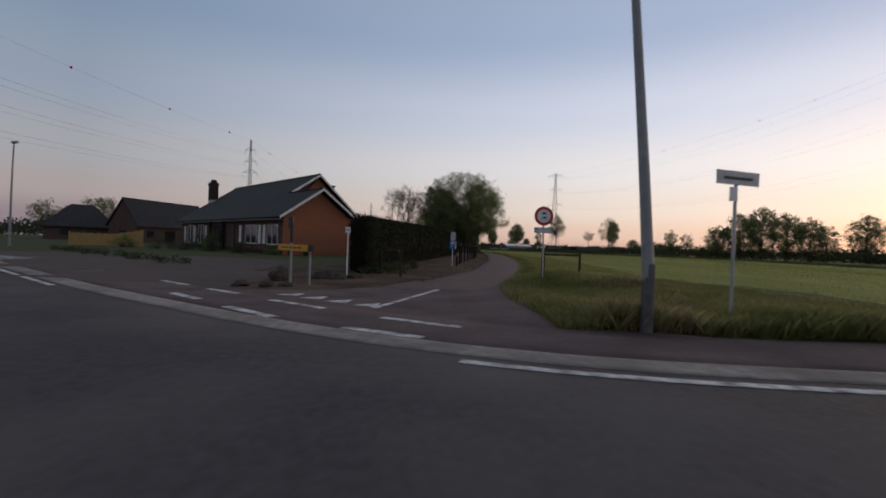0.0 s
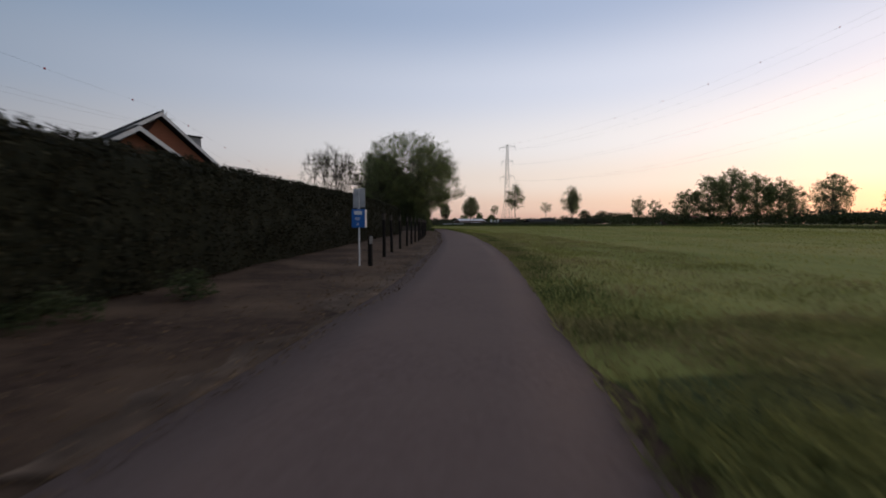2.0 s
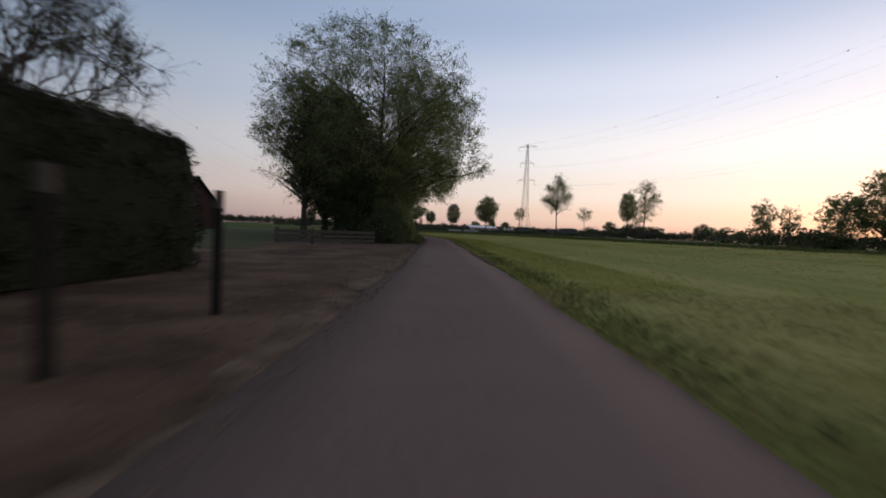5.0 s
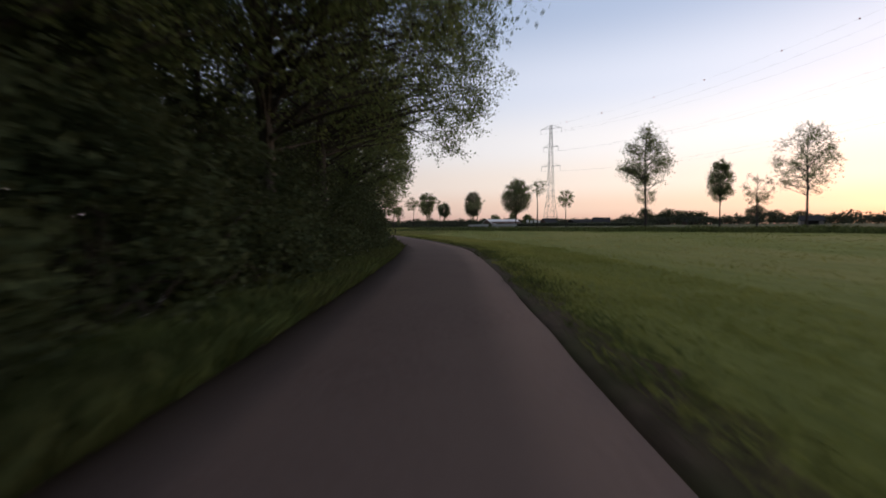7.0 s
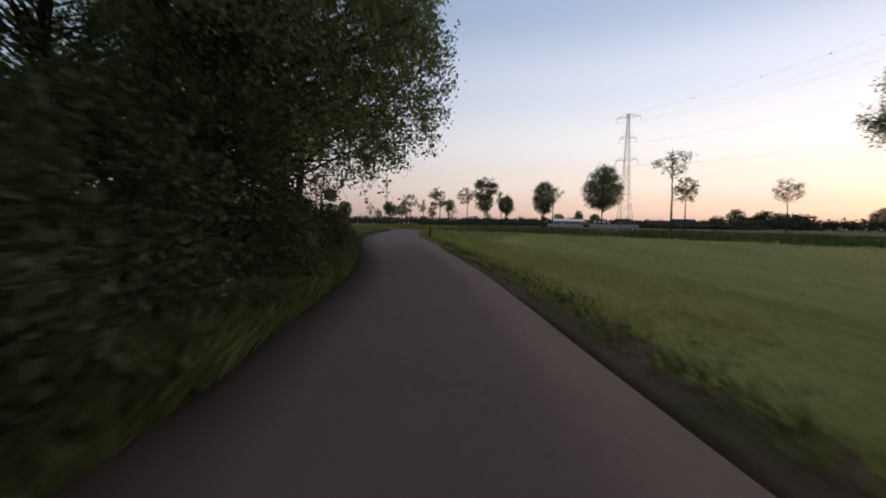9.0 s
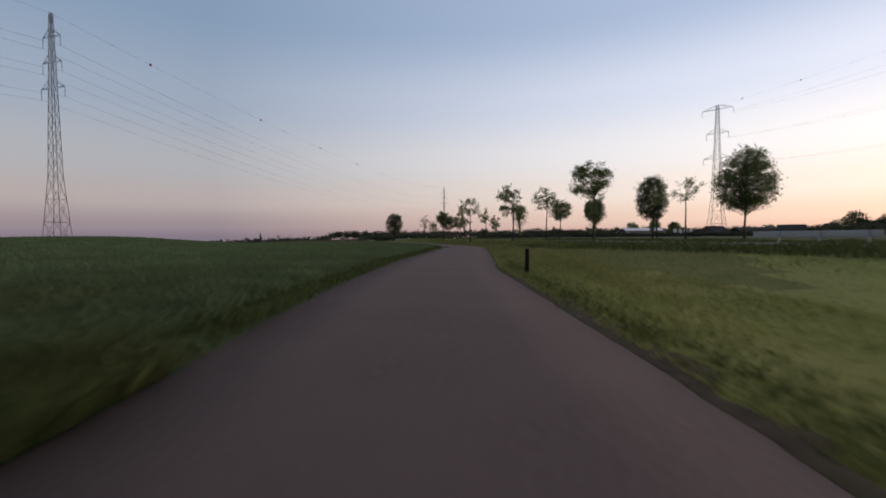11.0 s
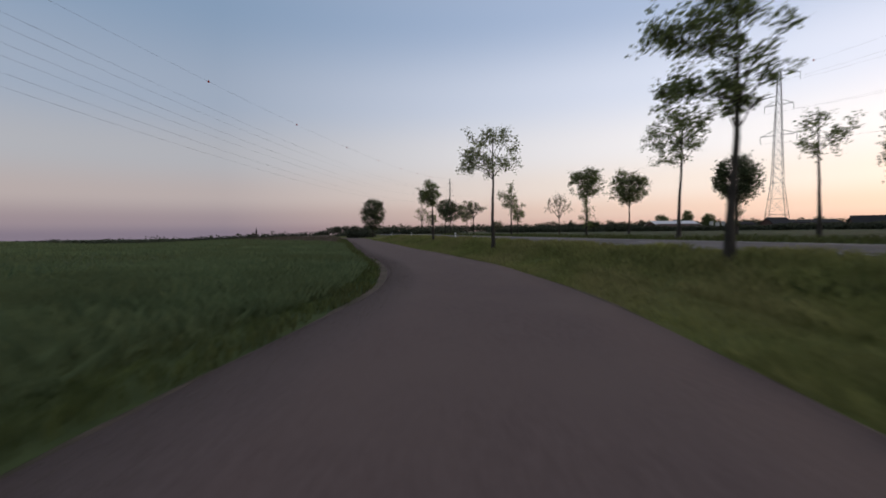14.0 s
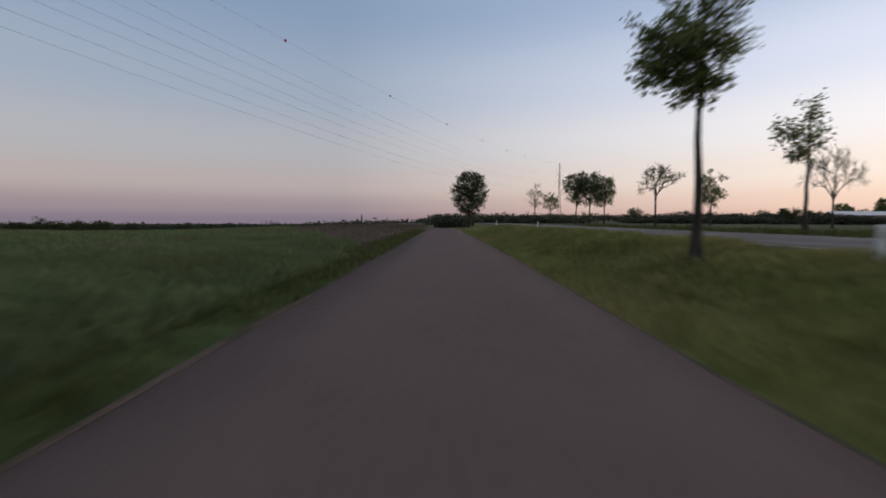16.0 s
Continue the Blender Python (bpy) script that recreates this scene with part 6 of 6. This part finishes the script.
ok = x > np.maximum(lane_x(y)[1], 2.1) + 0.2
x, y = x[ok], y[ok]
tall = np.exp(-(((x - 5.4) / 2.2) ** 2 + ((y - 16.9) / 2.0) ** 2))
h = np.clip(0.11 + 0.08 * patchy(x, y, 0.9) + 0.58 * tall * (0.7 + 0.6 * patchy(x, y, 0.6)), 0.05, 0.8) * rg.uniform(0.6, 1.25, len(x))
blades("verge_grass", 19, x, y, h, np.full(len(x), 0.008), M_BLADE_DARK, "tall seeding grass round the sign and barrier")
x, y, d = along(150000, 75, 200, 0.12, 4.5, True, 1.3)
ok = d > np.interp(y, [82, 96, 108, 142, 147, 172], [0.05, 0.14, 0.24, 0.32, 0.18, 0.05]) + 0.10 * np.sin(y * 1.7) * np.sin(y * 0.6)
x, y, d = x[ok], y[ok], d[ok]
h = np.clip(0.10 + 0.05 * patchy(x, y), 0.03, 0.25) * rg.uniform(0.6, 1.3, len(x))
hay = y > 158 + 22 * rg.random(len(y))
blades("verge_grass", 3, x[~hay], y[~hay], h[~hay], np.full(int((~hay).sum()), 0.012), M_BLADE, "mown green verge grass along the lane")
blades("verge_grass", 34, x[hay], y[hay], h[hay] * 1.4, np.full(int(hay.sum()), 0.012), M_BLADE_DITCH, "rough olive verge grass along the lane")
x, y, d = along(22000, 76, 200, -0.08, 0.8, True, 0.9)
ok = patchy(x, y, 1.1) + (d - 0.35) * 1.1 > 0.02
x, y = x[ok], y[ok]
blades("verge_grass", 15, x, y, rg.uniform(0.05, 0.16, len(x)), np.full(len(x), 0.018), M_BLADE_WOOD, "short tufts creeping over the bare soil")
x, y, d = along(52000, 22, 196, 0.08, 1.5, True, 1.2)
keep = (rg.random(len(x)) < np.clip(1.25 - d * 0.8, 0, 1)) & (d > 0.85 * np.interp(y, [90, 105, 142, 150], [0, 0.2, 0.28, 0]) * rg.uniform(0.5, 1.2, len(x)))
x, y, d = x[keep], y[keep], d[keep]
h = np.clip(0.12 + 0.07 * patchy(x, y, 0.7), 0.04, 0.26) * np.clip(0.45 + d, 0, 1) * rg.uniform(0.6, 1.3, len(x))
blades("verge_grass", 31, x, y, h, np.full(len(x), 0.016), M_BLADE_WOOD, "rank dark grass at the very edge of the lane")
x, y, d = along(270000, 14, 262, 2.0, 42.0, True, 1.5)
ok = (NX * x + NY * y < ROAD_IN - 1) & ((y < 192) | (d > 5.5))
x, y, d = x[ok], y[ok], d[ok]
h = np.clip(0.09 + 0.03 * patchy(x, y, 0.3), 0.04, 0.18) * rg.uniform(0.6, 1.3, len(x))
hay = y > 158 + 22 * rg.random(len(y))
for m_, part_, seed_, words in ((M_BLADE, ~hay, 4, "short green meadow grass"), (M_BLADE_DITCH, hay, 24, "olive and brownish hay meadow near the highway")):
    blades("meadow_grass", seed_, x[part_], y[part_], h[part_] * (1.0 if seed_ == 4 else 1.8), 0.012 + 0.0018 * d[part_], m_, words)
x, y, d = along(45000, 14, 200, 36.0, 150.0, True, 1.3)
ok = NX * x + NY * y < ROAD_IN - 1
x, y, d = x[ok], y[ok], d[ok]
h = rg.uniform(0.10, 0.22, len(x))
blades("meadow_grass", 14, x, y, h, 0.05 + 0.0016 * d, M_BLADE, "short green meadow grass")
def brown_field(x, y):
    """The strip of brown crop that begins where the wheat ends."""
    return y > 239 + np.maximum(-21 - x, 0) * 0.92 + 1.5 * np.sin(x * 0.7)


x, y, d = along(125000, 155, 300, 8.0, 90.0, False, 1.5)
ok = ~brown_field(x, y)
x, y, d = x[ok], y[ok], d[ok]
h = rg.uniform(0.16, 0.34, len(x))
blades("wheat", 16, x, y, h, 0.012 + 0.0022 * d, M_WHEATBLADE, "young dark green wheat field", "crop")
x, y, d = along(60000, 102.5, 156, 0.0, 1.7, False, 1.2)
h = np.clip(0.26 + 0.2 * patchy(x, y), 0.06, 0.7) * rg.uniform(0.6, 1.3, len(x))
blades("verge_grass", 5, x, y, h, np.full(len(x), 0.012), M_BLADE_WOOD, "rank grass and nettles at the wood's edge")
x, y, d = along(38000, 154, 275, 0.02, 1.8, False, 1.1)
ok = d > 0.08 + 0.3 * np.exp(-((y - 210) / 7) ** 2) + 0.08 * np.sin(y * 2.3) * np.sin(y * 0.71)
x, y, d = x[ok], y[ok], d[ok]
h = np.clip(0.16 + 0.12 * patchy(x, y, 0.8), 0.05, 0.4) * rg.uniform(0.6, 1.3, len(x))
blades("verge_grass", 20, x, y, h, np.full(len(x), 0.02), M_BLADE_WOOD, "rough olive grass between lane and wheat")
x, y, d = along(150000, 152, 275, 0.9, 9.0, False, 1.3)
ok = ~brown_field(x, y)
x, y, d = x[ok], y[ok], d[ok]
h = np.clip(0.30 + 0.12 * patchy(x, y), 0.08, 0.6) * np.clip(d / 1.2, 0.35, 1) * rg.uniform(0.6, 1.2, len(x))
blades("wheat", 6, x, y, h, np.full(len(x), 0.014), M_WHEATBLADE, "young dark green wheat beside the lane", "crop")
x, y, d = along(52000, 192, 275, 0.10, 2.1, True, 1.0)
h = np.clip(0.13 + 0.08 * patchy(x, y), 0.04, 0.3) * rg.uniform(0.6, 1.3, len(x))
blades("verge_grass", 17, x, y, h, np.full(len(x), 0.014), M_BLADE_DITCH, "strip of mown verge grass along the lane")
x, y, d = along(95000, 188, 275, 1.75, 6.5, True, 1.0)
ok = rg.random(len(x)) < np.clip((y - 186) / 14, 0, 1)
x, y = x[ok], y[ok]
ok = NX * x + NY * y < ROAD_IN - 0.3
x, y = x[ok], y[ok]
h = np.clip(0.24 + 0.14 * patchy(x, y), 0.06, 0.5) * rg.uniform(0.6, 1.3, len(x))
blades("bank_grass", 7, x, y, h, np.full(len(x), 0.016), M_BLADE_DITCH, "rough darker grass on the bank under the trees")
x, y, d = along(30000, 238, 330, 1.2, 40.0, False, 1.4)
ok = brown_field(x, y)
x, y, d = x[ok], y[ok], d[ok]
blades("brown_crop", 23, x, y, rg.uniform(0.10, 0.24, len(x)), 0.025 + 0.003 * d, M_STUBBLE, "brownish crop strip beside the wheat", "crop")
# tall rough grass on both shoulders of the highway
n = 85000
q = rg.uniform(-40, 260, n)
o = np.where(rg.random(n) < 0.62, -0.7 - 5.5 * rg.random(n), w_ + 0.6 + 5.0 * rg.random(n))
x, y = p0[0] + NX * o + hx * q, p0[1] + NY * o + hy * q
ok = (x > lane_x(y)[1] + 3) & ((y < 226) | (o > 0))
x, y, o = x[ok], y[ok], o[ok]
h = np.clip(0.42 + 0.3 * patchy(x, y, 0.25), 0.1, 0.85) * np.where(o > 0, 0.7, np.interp(y, [166, 186, 202, 212], [1.0, 0.85, 0.7, 0.2])) * rg.uniform(0.6, 1.2, len(x))
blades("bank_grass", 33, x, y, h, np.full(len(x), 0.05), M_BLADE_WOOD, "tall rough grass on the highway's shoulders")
# loose brown grit washed onto the lane's edge by the wheat
x, y, d = along(26000, 156, 250, 0.0, -0.75, False, 1.9)
c = np.stack([x, y, np.full(len(x), 0.012)], 1)
v, f = leaves(np.random.default_rng(28), c, 0.012, 1, 0.022, 0.1)
v[:, 2] = 0.006 + 0.03 * np.clip((v[:, 0] - lane_x(v[:, 1])[0]) / 1.5, 0, 1) + np.random.default_rng(29).uniform(0, 0.012, len(v))
tagged(raw("loose_grit", v, f, M_SHOULDER), "loose brown grit along the lane's edge", "grit", kind="stuff")
# dry leaves and litter on the sandy verge
x, y, d = along(16000, 16, 96, -0.25, 3.2, False, 1.8)
c = np.stack([x, y, np.full(len(x), 0.02)], 1)
v, f = leaves(np.random.default_rng(8), c, 0.04, 1, 0.038, 0.15)
tagged(raw("leaf_litter", v, f, material("dry_leaves", (0.10, 0.065, 0.035), (0.17, 0.12, 0.075), 2, 0.9, 0, 1, vary=0.4, leafy=0.1)), "scattered dry leaves on the sandy verge", "leaf litter", kind="stuff")
# white cow-parsley heads in the verge
x, y, d = along(26, 104, 158, 0.3, 1.3, False, 1.0)
c = np.stack([x, y, rg.uniform(0.3, 0.6, len(x))], 1)
v, f = leaves(np.random.default_rng(18), c, 0.04, 5, 0.018, 0.3)
tagged(raw("verge_flowers", v, f, M_WHITE), "small white wild flowers in the verge", "flowers", kind="stuff")

# car waiting far along the lane, its lights on
M_CAR = material("car_paint", (0.03, 0.032, 0.036), (0.05, 0.052, 0.056), 2, 0.35, 0, 1, coat=0.5)
M_HEADLIGHT = bpy.data.materials.new("headlight")
M_HEADLIGHT.use_nodes = True
_h = M_HEADLIGHT.node_tree.nodes["Principled BSDF"]
_h.inputs["Emission Color"].default_value = (1.0, 0.95, 0.85, 1)
_h.inputs["Emission Strength"].default_value = 12.0
car = empty("car", pose(-71.6, 350.0, gz(-71.6, 350.0) + 0.02, 0, 0, 26))
cb = prism([(-2.1, 0.35), (2.1, 0.35), (2.15, 0.75), (1.9, 0.9), (1.0, 1.0), (0.3, 1.45), (-1.2, 1.45), (-2.0, 1.0), (-2.15, 0.7)], 1.7, 0.05)
bmesh.ops.transform(cb, matrix=Matrix(((0, 1, 0, -0.85), (-1, 0, 0, 0), (0, 0, 1, 0), (0, 0, 0, 1))), verts=cb.verts)
part("body", cb, M_CAR, car)
part("windscreen", box(-0.7, -1.0, 1.02, 0.7, -0.62, 1.4, 0.02), M_GLASS, car)
for sx in (-0.8, 0.8):
    for yy in (-1.3, 1.3):
        c = bmesh.new()
        bmesh.ops.create_cone(c, cap_ends=True, segments=20, radius1=0.32, radius2=0.32, depth=0.2, matrix=pose(sx, yy, 0.32, 0, 90))
        part("wheel", c, M_BLACK, car)
    c = bmesh.new()
    bmesh.ops.create_uvsphere(c, u_segments=12, v_segments=8, radius=0.15, matrix=pose(sx * 0.75, -2.13, 0.68))
    part("headlight", c, M_HEADLIGHT, car, "glowing white headlight")
tagged(car, "dark car with white headlights on far along the lane", "car")
